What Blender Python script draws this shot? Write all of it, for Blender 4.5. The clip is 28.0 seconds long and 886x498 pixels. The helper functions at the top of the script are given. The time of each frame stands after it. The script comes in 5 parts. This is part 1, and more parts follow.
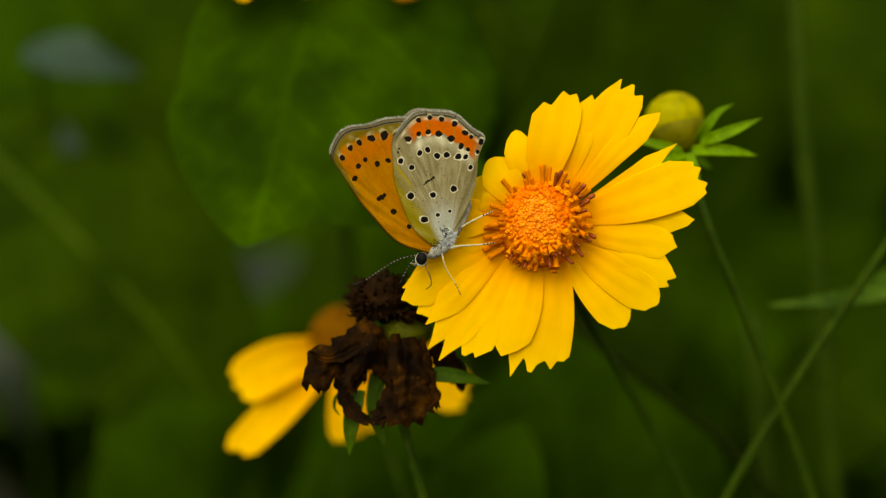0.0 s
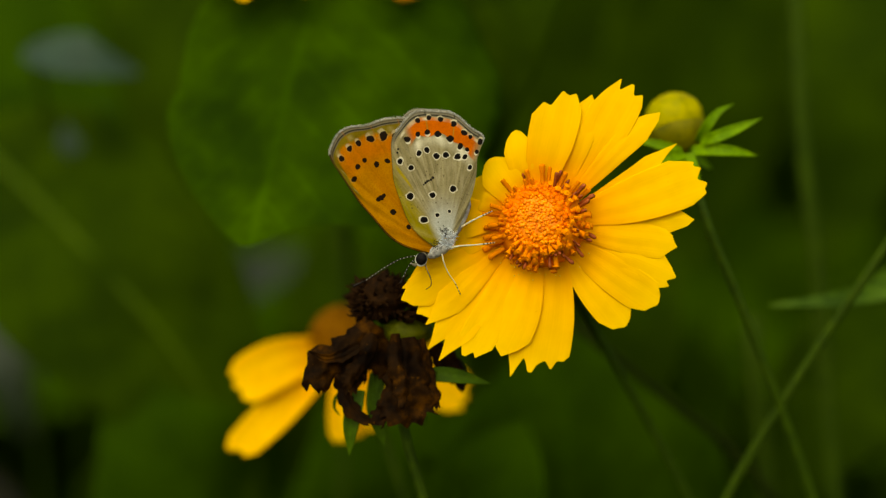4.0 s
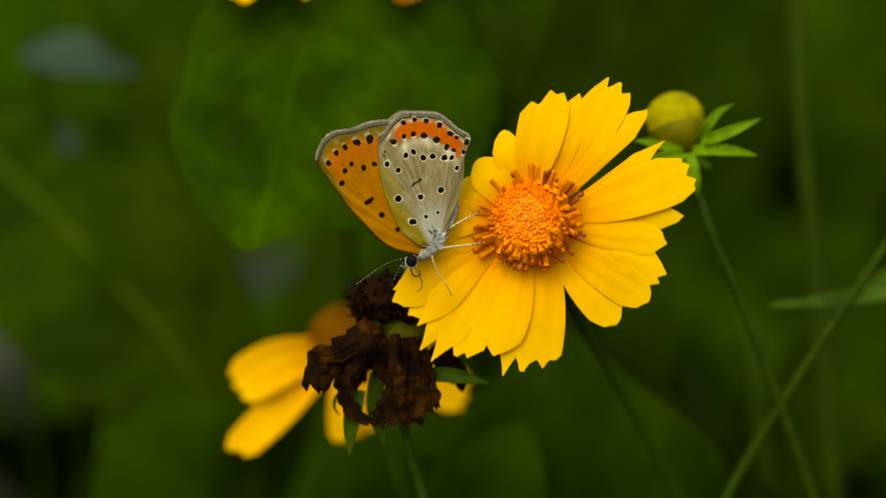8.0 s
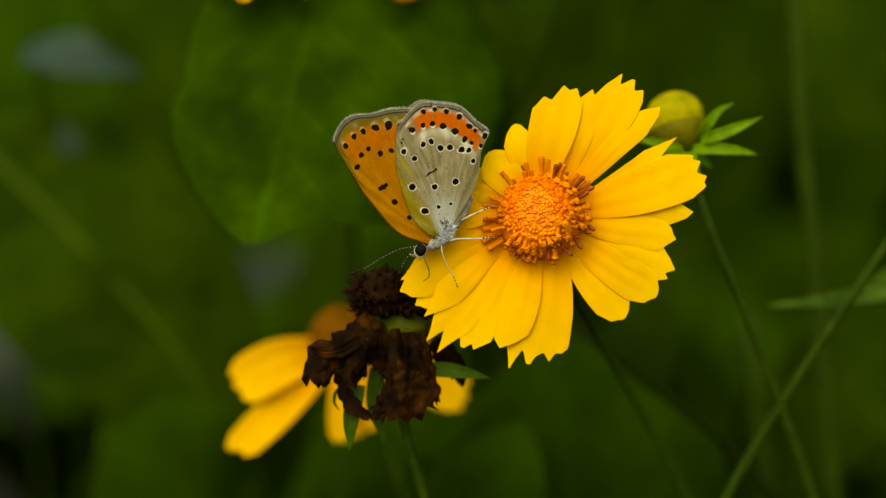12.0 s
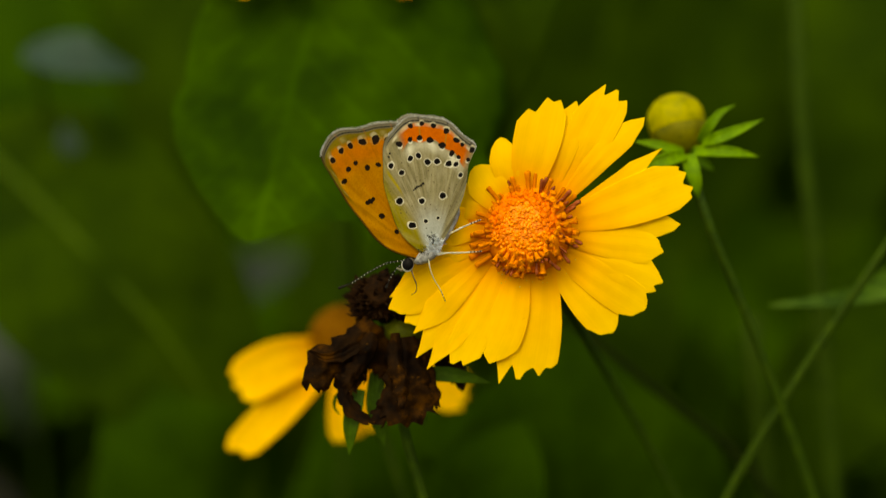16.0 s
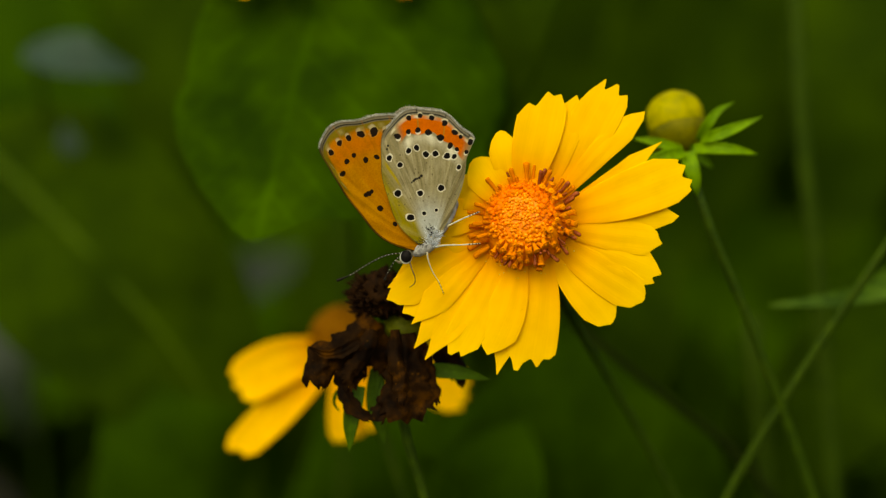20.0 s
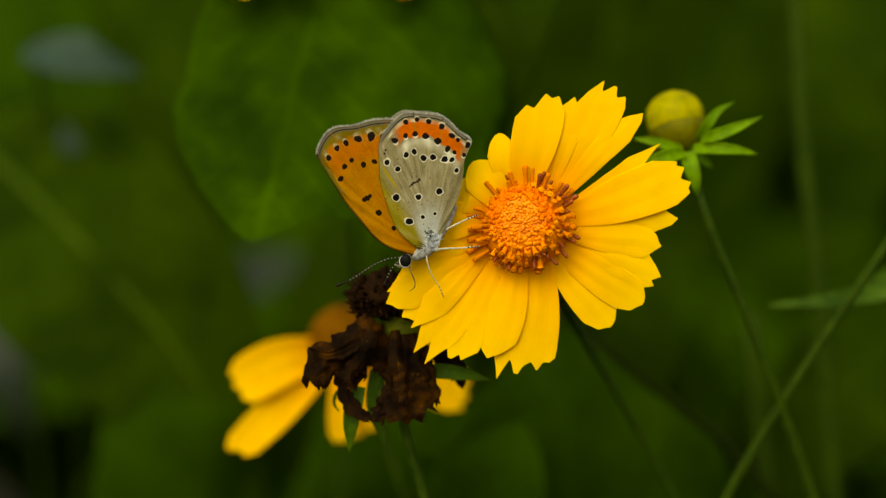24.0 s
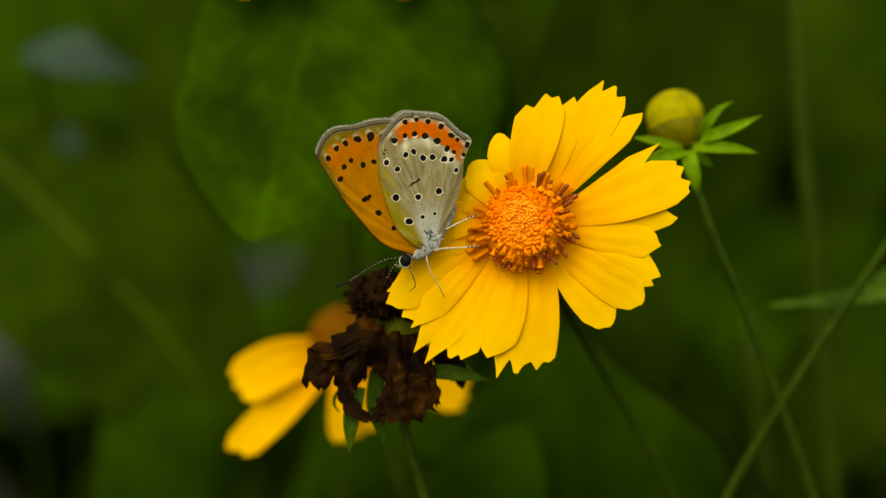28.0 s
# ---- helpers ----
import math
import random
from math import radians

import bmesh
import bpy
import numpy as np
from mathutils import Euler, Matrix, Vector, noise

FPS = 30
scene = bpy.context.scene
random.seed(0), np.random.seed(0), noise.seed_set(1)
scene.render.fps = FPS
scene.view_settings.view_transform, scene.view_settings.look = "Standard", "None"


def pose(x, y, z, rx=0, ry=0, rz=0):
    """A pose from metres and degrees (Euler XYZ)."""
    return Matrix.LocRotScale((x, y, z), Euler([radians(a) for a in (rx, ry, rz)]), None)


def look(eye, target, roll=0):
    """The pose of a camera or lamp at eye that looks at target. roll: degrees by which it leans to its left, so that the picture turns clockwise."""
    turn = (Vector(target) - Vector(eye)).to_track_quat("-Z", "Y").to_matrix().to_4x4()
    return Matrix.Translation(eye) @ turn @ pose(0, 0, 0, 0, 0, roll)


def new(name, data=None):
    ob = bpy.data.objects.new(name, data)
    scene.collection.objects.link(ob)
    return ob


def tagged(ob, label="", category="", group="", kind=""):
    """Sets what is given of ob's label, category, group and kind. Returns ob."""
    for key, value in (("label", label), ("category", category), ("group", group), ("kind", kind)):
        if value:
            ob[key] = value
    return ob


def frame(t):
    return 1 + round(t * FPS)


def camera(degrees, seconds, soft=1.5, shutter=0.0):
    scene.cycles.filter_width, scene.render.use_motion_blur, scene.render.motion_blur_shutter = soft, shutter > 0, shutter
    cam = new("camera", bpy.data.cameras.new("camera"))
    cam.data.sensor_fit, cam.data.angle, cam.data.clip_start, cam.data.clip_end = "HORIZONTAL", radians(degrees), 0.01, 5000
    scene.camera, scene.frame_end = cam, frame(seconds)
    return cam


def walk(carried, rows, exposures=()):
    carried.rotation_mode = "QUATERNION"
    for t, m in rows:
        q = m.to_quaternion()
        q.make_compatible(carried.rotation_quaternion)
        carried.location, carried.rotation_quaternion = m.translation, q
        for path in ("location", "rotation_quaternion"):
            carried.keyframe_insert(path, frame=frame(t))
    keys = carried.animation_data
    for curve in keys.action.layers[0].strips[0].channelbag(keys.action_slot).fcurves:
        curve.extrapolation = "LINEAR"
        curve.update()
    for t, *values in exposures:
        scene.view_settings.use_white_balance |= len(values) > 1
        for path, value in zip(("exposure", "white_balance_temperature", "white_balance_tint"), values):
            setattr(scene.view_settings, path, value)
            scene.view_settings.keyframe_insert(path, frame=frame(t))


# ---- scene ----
# A macro view of a copper butterfly on a tickseed flower, with a spent head, a bud and a
# second flower near it, before the leaves of a garden bed. All lengths in metres.
cam = camera(24, 28.0, soft=1.3, shutter=0.5)
EYE = (0, -0.3689, 0.5)
walk(cam, [(0, look(EYE, (0, 0, 0.5))), (28.0, look(EYE, (0, 0, 0.5)))], exposures=[(0, 0.29, 8400, -6), (28.0, 0.29, 8400, -6)])
cam.data.dof.use_dof = True
cam.data.dof.focus_distance = 0.3659
cam.data.dof.aperture_fstop = 5.0

# ---- light: a bright overcast sky and a veiled high sun behind the camera ----
world = bpy.data.worlds.new("sky")
scene.world = world
world.use_nodes = True
wn = world.node_tree.nodes
sky = wn.new("ShaderNodeTexSky")
sky.sky_type = 'NISHITA'
sky.sun_disc = False
sky.sun_elevation = radians(45)
sky.sun_rotation = radians(200)
sky.air_density, sky.dust_density, sky.ozone_density = 1.0, 4.0, 0.6
world.node_tree.links.new(sky.outputs[0], wn["Background"].inputs[0])
wn["Background"].inputs[1].default_value = 0.15
sun = new("sun", bpy.data.lights.new("sun", 'SUN'))
sun.data.energy = 1.85
sun.data.angle = radians(110)
sun.data.color = (1.0, 0.94, 0.84)
sun.matrix_world = look((-0.4, -1.15, 1.65), (0, 0, 0.45))

MM = 0.001
ORG = {}


# ---- materials ----
def nodes_of(name):
    m = bpy.data.materials.new(name)
    m.use_nodes = True
    nt = m.node_tree
    return m, nt, nt.nodes, nt.links, nt.nodes["Principled BSDF"]


def ramp(nt, fac, stops):
    r = nt.nodes.new("ShaderNodeValToRGB")
    while len(r.color_ramp.elements) < len(stops):
        r.color_ramp.elements.new(0.5)
    for e, (p, c) in zip(r.color_ramp.elements, stops):
        e.position, e.color = p, (*c, 1)
    nt.links.new(fac, r.inputs[0])
    return r.outputs[0]


def noise_of(nt, vec, scale, detail=4, rough=0.55):
    n = nt.nodes.new("ShaderNodeTexNoise")
    n.inputs["Scale"].default_value, n.inputs["Detail"].default_value, n.inputs["Roughness"].default_value = scale, detail, rough
    if vec is not None:
        nt.links.new(vec, n.inputs["Vector"])
    return n.outputs[0]


def scaled(nt, vec, s):
    m = nt.nodes.new("ShaderNodeMapping")
    m.inputs["Scale"].default_value = s
    nt.links.new(vec, m.inputs[0])
    return m.outputs[0]


def blend(nt, kind, fac, a, b):
    m = nt.nodes.new("ShaderNodeMix")
    m.data_type, m.blend_type = 'RGBA', kind
    for sock, val in ((m.inputs[0], fac), (m.inputs[6], a), (m.inputs[7], b)):
        if isinstance(val, (int, float)):
            sock.default_value = val
        elif isinstance(val, tuple):
            sock.default_value = (*val, 1)
        else:
            nt.links.new(val, sock)
    return m.outputs[2]


def bumped(nt, height, strength, dist, p):
    b = nt.nodes.new("ShaderNodeBump")
    b.inputs["Strength"].default_value, b.inputs["Distance"].default_value = strength, dist
    nt.links.new(height, b.inputs["Height"])
    nt.links.new(b.outputs[0], p.inputs["Normal"])


def thin(nt, p, colour, amount):
    """Lets part of the light through, as petals and leaves do."""
    t = nt.nodes.new("ShaderNodeBsdfTranslucent")
    nt.links.new(colour, t.inputs[0])
    mix = nt.nodes.new("ShaderNodeMixShader")
    mix.inputs[0].default_value = amount
    nt.links.new(p.outputs[0], mix.inputs[1])
    nt.links.new(t.outputs[0], mix.inputs[2])
    nt.links.new(mix.outputs[0], nt.nodes["Material Output"].inputs[0])


def petal_material(name, root, mid, tip, streak=0.25):
    m, nt, nd, ln, p = nodes_of(name)
    tc = nd.new("ShaderNodeTexCoord")
    sep = nd.new("ShaderNodeSeparateXYZ")
    ln.new(tc.outputs["UV"], sep.inputs[0])
    base = ramp(nt, sep.outputs[0], [(0.0, root), (0.45, mid), (1.0, tip)])
    lines = noise_of(nt, scaled(nt, tc.outputs["UV"], (1.6, 26, 1)), 1.0, 3)
    mott = noise_of(nt, tc.outputs["Object"], 160, 5)
    dark = ramp(nt, lines, [(0.3, (0.72, 0.66, 0.5)), (0.62, (1, 1, 1))])
    c = blend(nt, 'MULTIPLY', streak, base, dark)
    c = blend(nt, 'MULTIPLY', 0.35, c, ramp(nt, mott, [(0.3, (0.82, 0.74, 0.6)), (0.6, (1, 1, 1))]))
    info = nd.new("ShaderNodeObjectInfo")
    c = blend(nt, 'MULTIPLY', 0.3, c, ramp(nt, info.outputs["Random"], [(0.0, (0.93, 0.84, 0.7)), (1.0, (1, 1, 1))]))
    fleck = noise_of(nt, tc.outputs["Object"], 520, 2)
    c = blend(nt, 'MIX', ramp(nt, fleck, [(0.76, (0, 0, 0)), (0.82, (0.6, 0.6, 0.6))]), c, (0.55, 0.2, 0.0))
    ln.new(c, p.inputs["Base Color"])
    p.inputs["Roughness"].default_value = 0.62
    p.inputs["Specular IOR Level"].default_value = 0.14
    bumped(nt, lines, 0.16, 0.0003, p)
    thin(nt, p, c, 0.33)
    return m


def leaf_material(name, a, b, scale=90, rough=0.5, spec=0.3, through_light=0.25, veins=True, dry=None, mottle=0.3):
    m, nt, nd, ln, p = nodes_of(name)
    tc = nd.new("ShaderNodeTexCoord")
    n1 = noise_of(nt, tc.outputs["Object"], scale, 5)
    n2 = noise_of(nt, tc.outputs["Object"], scale * 9, 3)
    n4 = noise_of(nt, tc.outputs["Object"], scale * 2.6, 3)
    c = ramp(nt, n1, [(0.3, a), (0.7, b)])
    c = blend(nt, 'MULTIPLY', mottle, c, ramp(nt, n4, [(0.36, (0.3, 0.38, 0.4)), (0.5, (1, 1, 1)), (0.66, (1.7, 1.6, 1.5))]))
    c = blend(nt, 'MULTIPLY', 0.4, c, ramp(nt, n2, [(0.3, (0.6, 0.62, 0.5)), (0.65, (1, 1, 1))]))
    if veins:
        sep = nd.new("ShaderNodeSeparateXYZ")
        ln.new(tc.outputs["UV"], sep.inputs[0])
        off = nd.new("ShaderNodeMath"); off.operation = 'SUBTRACT'; off.inputs[1].default_value = 0.5
        ln.new(sep.outputs[1], off.inputs[0])
        ab = nd.new("ShaderNodeMath"); ab.operation = 'ABSOLUTE'
        ln.new(off.outputs[0], ab.inputs[0])
        # side veins run forward from the midrib
        lean = nd.new("ShaderNodeMath"); lean.operation = 'MULTIPLY_ADD'
        lean.inputs[1].default_value = -0.9
        ln.new(ab.outputs[0], lean.inputs[0]); ln.new(sep.outputs[0], lean.inputs[2])
        w = nd.new("ShaderNodeMath"); w.operation = 'PINGPONG'; w.inputs[1].default_value = 0.07
        ln.new(lean.outputs[0], w.inputs[0])
        side = ramp(nt, w.outputs[0], [(0.0, (1, 1, 1)), (0.012, (0, 0, 0))])
        rib = ramp(nt, ab.outputs[0], [(0.006, (1, 1, 1)), (0.02, (0, 0, 0))])
        # pale margin painted in as the bright rim of a backlit leaf edge
        lit_edge = ramp(nt, ab.outputs[0], [(0.45, (0, 0, 0)), (0.49, (0.6, 0.6, 0.6))])
        v = blend(nt, 'LIGHTEN', 1.0, blend(nt, 'LIGHTEN', 1.0, side, rib), lit_edge)
        lit = blend(nt, 'ADD', 0.28, c, c)
        c = blend(nt, 'MIX', v, c, lit)
    if dry:
        n3 = noise_of(nt, tc.outputs["Object"], scale * 2.2, 3)
        c = blend(nt, 'MIX', ramp(nt, n3, [(0.58, (0, 0, 0)), (0.75, (0.7, 0.7, 0.7))]), c, dry)
    ln.new(c, p.inputs["Base Color"])
    p.inputs["Roughness"].default_value = rough
    p.inputs["Specular IOR Level"].default_value = spec
    bumped(nt, n2, 0.3, 0.0004, p)
    if through_light > 0:
        thin(nt, p, c, through_light)
    return m


def plain_material(name, a, b, scale, rough=0.6, spec=0.3, bump=0.4, dist=0.0002):
    return_m, nt, nd, ln, p = nodes_of(name)
    tc = nd.new("ShaderNodeTexCoord")
    n1 = noise_of(nt, tc.outputs["Object"], scale, 6, 0.65)
    c = ramp(nt, n1, [(0.32, a), (0.68, b)])
    info = nd.new("ShaderNodeObjectInfo")
    c = blend(nt, 'MULTIPLY', 0.4, c, ramp(nt, info.outputs["Random"], [(0.0, (0.6, 0.6, 0.6)), (1.0, (1, 1, 1))]))
    ln.new(c, p.inputs["Base Color"])
    p.inputs["Roughness"].default_value, p.inputs["Specular IOR Level"].default_value = rough, spec
    bumped(nt, n1, bump, dist, p)
    return return_m


def pattern_material(name, rough=0.65):
    """Scales of a wing: the colours are the wing's own pattern."""
    m, nt, nd, ln, p = nodes_of(name)
    at = nd.new("ShaderNodeAttribute"); at.attribute_name = "pattern"
    tc = nd.new("ShaderNodeTexCoord")
    g = noise_of(nt, tc.outputs["Object"], 3800, 2)
    g2 = noise_of(nt, tc.outputs["Object"], 420, 4)
    c = blend(nt, 'MULTIPLY', 0.4, at.outputs["Color"], ramp(nt, g, [(0.3, (0.55, 0.55, 0.52)), (0.62, (1, 1, 1))]))
    c = blend(nt, 'MULTIPLY', 0.65, c, ramp(nt, g2, [(0.3, (0.72, 0.7, 0.64)), (0.62, (1, 1, 1))]))
    c = blend(nt, 'MULTIPLY', 1.0, c, (0.87, 0.87, 0.8))
    ln.new(c, p.inputs["Base Color"])
    p.inputs["Roughness"].default_value, p.inputs["Specular IOR Level"].default_value = rough, 0.03
    bumped(nt, g, 0.4, 0.00006, p)
    thin(nt, p, c, 0.12)
    return m


def withered_material():
    """Dried, wrinkled petal tissue: near-black folds and brown, half-clear skin."""
    m, nt, nd, ln, p = nodes_of("withered_brown")
    tc = nd.new("ShaderNodeTexCoord")
    lines = noise_of(nt, scaled(nt, tc.outputs["UV"], (3.0, 9, 1)), 1.0, 6, 0.7)
    patch = noise_of(nt, tc.outputs["Object"], 240, 6, 0.65)
    fleck = noise_of(nt, tc.outputs["Object"], 900, 3, 0.6)
    c = ramp(nt, patch, [(0.36, (0.0045, 0.002, 0.0007)), (0.52, (0.018, 0.0072, 0.0012)), (0.7, (0.085, 0.03, 0.0006))])
    c = blend(nt, 'MULTIPLY', 0.2, c, ramp(nt, lines, [(0.35, (0.3, 0.28, 0.26)), (0.62, (1.25, 1.2, 1.1))]))
    c = blend(nt, 'MIX', ramp(nt, fleck, [(0.68, (0, 0, 0)), (0.76, (0.6, 0.6, 0.6))]), c, (0.2, 0.08, 0.002))
    ln.new(c, p.inputs["Base Color"])
    p.inputs["Roughness"].default_value, p.inputs["Specular IOR Level"].default_value = 0.65, 0.03
    bumped(nt, patch, 0.5, 0.0004, p)
    thin(nt, p, c, 0.3)
    return m


M_PETAL = petal_material("yellow_petal", (0.97, 0.40, 0.0), (0.97, 0.575, 0.0), (0.97, 0.66, 0.0), 0.16)
M_PETAL_OLD = petal_material("aged_yellow_petal", (0.95, 0.44, 0.0), (0.96, 0.57, 0.0), (0.96, 0.61, 0.0))
M_DISC = plain_material("orange_disc", (0.74, 0.175, 0.0), (0.92, 0.3, 0.002), 420, 0.6)
M_RING = plain_material("deep_orange_bud", (0.66, 0.12, 0.0), (0.88, 0.215, 0.001), 420, 0.65, 0.15)
M_FLORET = plain_material("orange_floret", (0.6, 0.15, 0.0), (0.88, 0.29, 0.001), 700, 0.75, 0.08)
M_TUBE = plain_material("brown_orange_tube", (0.52, 0.14, 0.004), (0.72, 0.22, 0.006), 700, 0.75, 0.08)
M_OLD_DISC = plain_material("brown_disc", (0.2, 0.075, 0.001), (0.36, 0.15, 0.002), 500, 0.7, 0.1)
M_ANTHER = plain_material("dark_anther", (0.14, 0.022, 0.002), (0.36, 0.07, 0.005), 900, 0.6)
M_CUP = leaf_material("bract_green", (0.085, 0.18, 0.0), (0.15, 0.28, 0.004), 220, 0.55, 0.1, 0.2)
# calyx green, browned so its colour carries the bud's underside shade
M_CALYX = leaf_material("shaded_calyx", (0.075, 0.075, 0.0), (0.13, 0.12, 0.0), 240, 0.6, 0.1, 0.0, veins=False)
M_STEM = leaf_material("stem_green", (0.021, 0.048, 0.001), (0.034, 0.067, 0.001), 260, 0.6, 0.12, 0.0, veins=False)
M_STEM_DULL = leaf_material("dull_stem", (0.017, 0.037, 0.0), (0.029, 0.056, 0.001), 160, 0.7, 0.08, 0.0, veins=False)
# stem green made much darker; the shadowy look is in the colour
M_STEM_DARK = leaf_material("shadowy_stem", (0.006, 0.011, 0.0), (0.011, 0.018, 0.0), 160, 0.8, 0.05, 0.0, veins=False)
M_DEAD = withered_material()
M_BRACT = leaf_material("old_bract", (0.034, 0.08, 0.001), (0.062, 0.125, 0.002), 220, 0.6, 0.12, 0.25)
M_BUD_OLD = leaf_material("old_receptacle", (0.045, 0.055, 0.0), (0.09, 0.10, 0.001), 200, 0.6, 0.1, 0.0, veins=False)
M_SEED = plain_material("dried_floret", (0.005, 0.002, 0.0005), (0.024, 0.009, 0.0012), 800, 0.8, 0.05)
M_BUD = leaf_material("bud_yellow_green", (0.21, 0.195, 0.0), (0.35, 0.31, 0.0), 150, 0.6, 0.1, 0.0, veins=False, dry=(0.16, 0.105, 0.004))
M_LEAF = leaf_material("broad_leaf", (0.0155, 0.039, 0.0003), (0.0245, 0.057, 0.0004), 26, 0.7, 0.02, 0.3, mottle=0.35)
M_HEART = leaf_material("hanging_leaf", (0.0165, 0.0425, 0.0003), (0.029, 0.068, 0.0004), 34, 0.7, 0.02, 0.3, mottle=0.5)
# leaf green lifted in colour where low leaves get too little light
M_LEAF_LIFTED = leaf_material("lifted_leaf_tone", (0.0178, 0.0445, 0.0003), (0.028, 0.065, 0.0004), 24, 0.7, 0.02, 0.3, mottle=0.35)
# leaf green darkened: the shade of the bed is put into the colour
M_SHADE = leaf_material("shaded_leaf_tone", (0.014, 0.031, 0.0003), (0.0225, 0.045, 0.0004), 24, 0.75, 0.02, 0.2, mottle=0.45)
# lighter leaf colour that lifts the dark gaps behind
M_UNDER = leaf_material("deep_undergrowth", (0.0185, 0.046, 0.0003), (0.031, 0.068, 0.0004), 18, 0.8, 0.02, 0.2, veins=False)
M_RIB = leaf_material("leaf_rib", (0.035, 0.07, 0.0), (0.05, 0.09, 0.001), 60, 0.6, 0.08, 0.0, veins=False)
# sky sheen on leaves, put into the base colour as bluish grey
M_SHEEN = leaf_material("sheen_leaf", (0.0165, 0.037, 0.022), (0.0245, 0.05, 0.032), 30, 0.6, 0.2, 0.15)
M_SHEEN_DULL = leaf_material("dull_sheen_leaf", (0.018, 0.03, 0.018), (0.028, 0.044, 0.026), 30, 0.6, 0.2, 0.15)
M_NARROW = leaf_material("narrow_leaf", (0.028, 0.062, 0.004), (0.06, 0.112, 0.016), 70, 0.7, 0.03, 0.2, mottle=0.9)
M_NODE = plain_material("brown_node", (0.05, 0.03, 0.002), (0.1, 0.055, 0.004), 300, 0.7, 0.1)
M_POLLEN = plain_material("pollen", (0.85, 0.5, 0.02), (0.92, 0.7, 0.2), 2000, 0.7)
M_SOIL = plain_material("dark_soil", (0.012, 0.009, 0.006), (0.035, 0.026, 0.016), 14, 0.95, 0.1, 0.8, 0.01)
M_WING = pattern_material("wing_scales")
M_HAIR = plain_material("grey_hair", (0.48, 0.54, 0.62), (0.86, 0.92, 1.0), 900, 0.7)
M_FRINGE = plain_material("grey_fringe", (0.16, 0.165, 0.15), (0.5, 0.5, 0.46), 900, 0.7)
M_BODY = plain_material("grey_body", (0.1, 0.1, 0.1), (0.5, 0.5, 0.48), 1000, 0.7)
M_HEAD = plain_material("dark_head_fur", (0.03, 0.026, 0.02), (0.3, 0.27, 0.18), 1000, 0.7)
M_EYE = plain_material("black_eye", (0.003, 0.003, 0.003), (0.007, 0.006, 0.006), 1500, 0.35, 0.04)
M_WHITE = plain_material("white_scale", (0.4, 0.4, 0.36), (0.6, 0.6, 0.54), 1500, 0.6)
M_LEG = plain_material("pale_leg", (0.4, 0.36, 0.24), (0.6, 0.54, 0.38), 1500, 0.5)
M_LEG_BROWN = plain_material("brown_leg", (0.16, 0.09, 0.03), (0.3, 0.19, 0.07), 1500, 0.5)
M_BLACK = plain_material("black_band", (0.005, 0.004, 0.004), (0.015, 0.012, 0.01), 1500, 0.65, 0.08)


# ---- mesh helpers ----
def thing(name, origin, label, category, group="", kind=""):
    ob = new(name)
    ob.empty_display_size = 0.01
    ob.location = origin
    ORG[ob] = Vector(origin)
    return tagged(ob, label, category, group, kind)


def grid(V, wrap=False, uv=None):
    """Vertices and quads of a grid of points V[n][m]; wrap joins its last column to its first."""
    n, m = V.shape[:2]
    verts = V.reshape(-1, 3)
    i, j = np.meshgrid(np.arange(n - 1), np.arange(m if wrap else m - 1), indexing="ij")
    k = (j + 1) % m
    faces = np.stack([i * m + j, i * m + k, (i + 1) * m + k, (i + 1) * m + j], -1).reshape(-1, 4)
    if uv is None:
        a, b = np.meshgrid(np.linspace(0, 1, n), np.linspace(0, 1, m), indexing="ij")
        uv = np.stack([a, b], -1)
    return verts, faces, uv.reshape(-1, 2)


def joined(pieces):
    vs, fs, us, at = [], [], [], 0
    for v, f, u in pieces:
        vs.append(v); fs.append(f + at); us.append(u); at += len(v)
    return np.concatenate(vs), np.concatenate(fs), np.concatenate(us)


def mesh_of(name, piece, material, origin=(0, 0, 0), colours=None, smooth=True):
    v, f, u = piece
    v = v - np.array(origin)
    me = bpy.data.meshes.new(name)
    me.vertices.add(len(v)); me.vertices.foreach_set("co", v.ravel())
    me.loops.add(f.size); me.loops.foreach_set("vertex_index", f.ravel().astype(np.int32))
    me.polygons.add(len(f))
    me.polygons.foreach_set("loop_start", np.arange(0, f.size, 4, dtype=np.int32))
    layer = me.uv_layers.new(name="UVMap")
    layer.data.foreach_set("uv", u[f.ravel()].ravel())
    if colours is not None:
        a = me.color_attributes.new("pattern", 'FLOAT_COLOR', 'POINT')
        a.data.foreach_set("color", np.concatenate([colours, np.ones((len(colours), 1))], 1).ravel())
    me.polygons.foreach_set("use_smooth", np.full(len(f), smooth))
    me.materials.append(material)
    me.update(calc_edges=True)
    me.validate()
    return me


def part(name, piece, material, parent, label="", origin=None, colours=None, smooth=True):
    """One mesh object under a thing or a part, from points in the world."""
    o = Vector(origin) if origin is not None else ORG[parent]
    ob = new(name, mesh_of(name, piece, material, o, colours, smooth))
    ob.parent = parent
    ob.location = o - ORG[parent]
    ORG[ob] = o
    return tagged(ob, label)


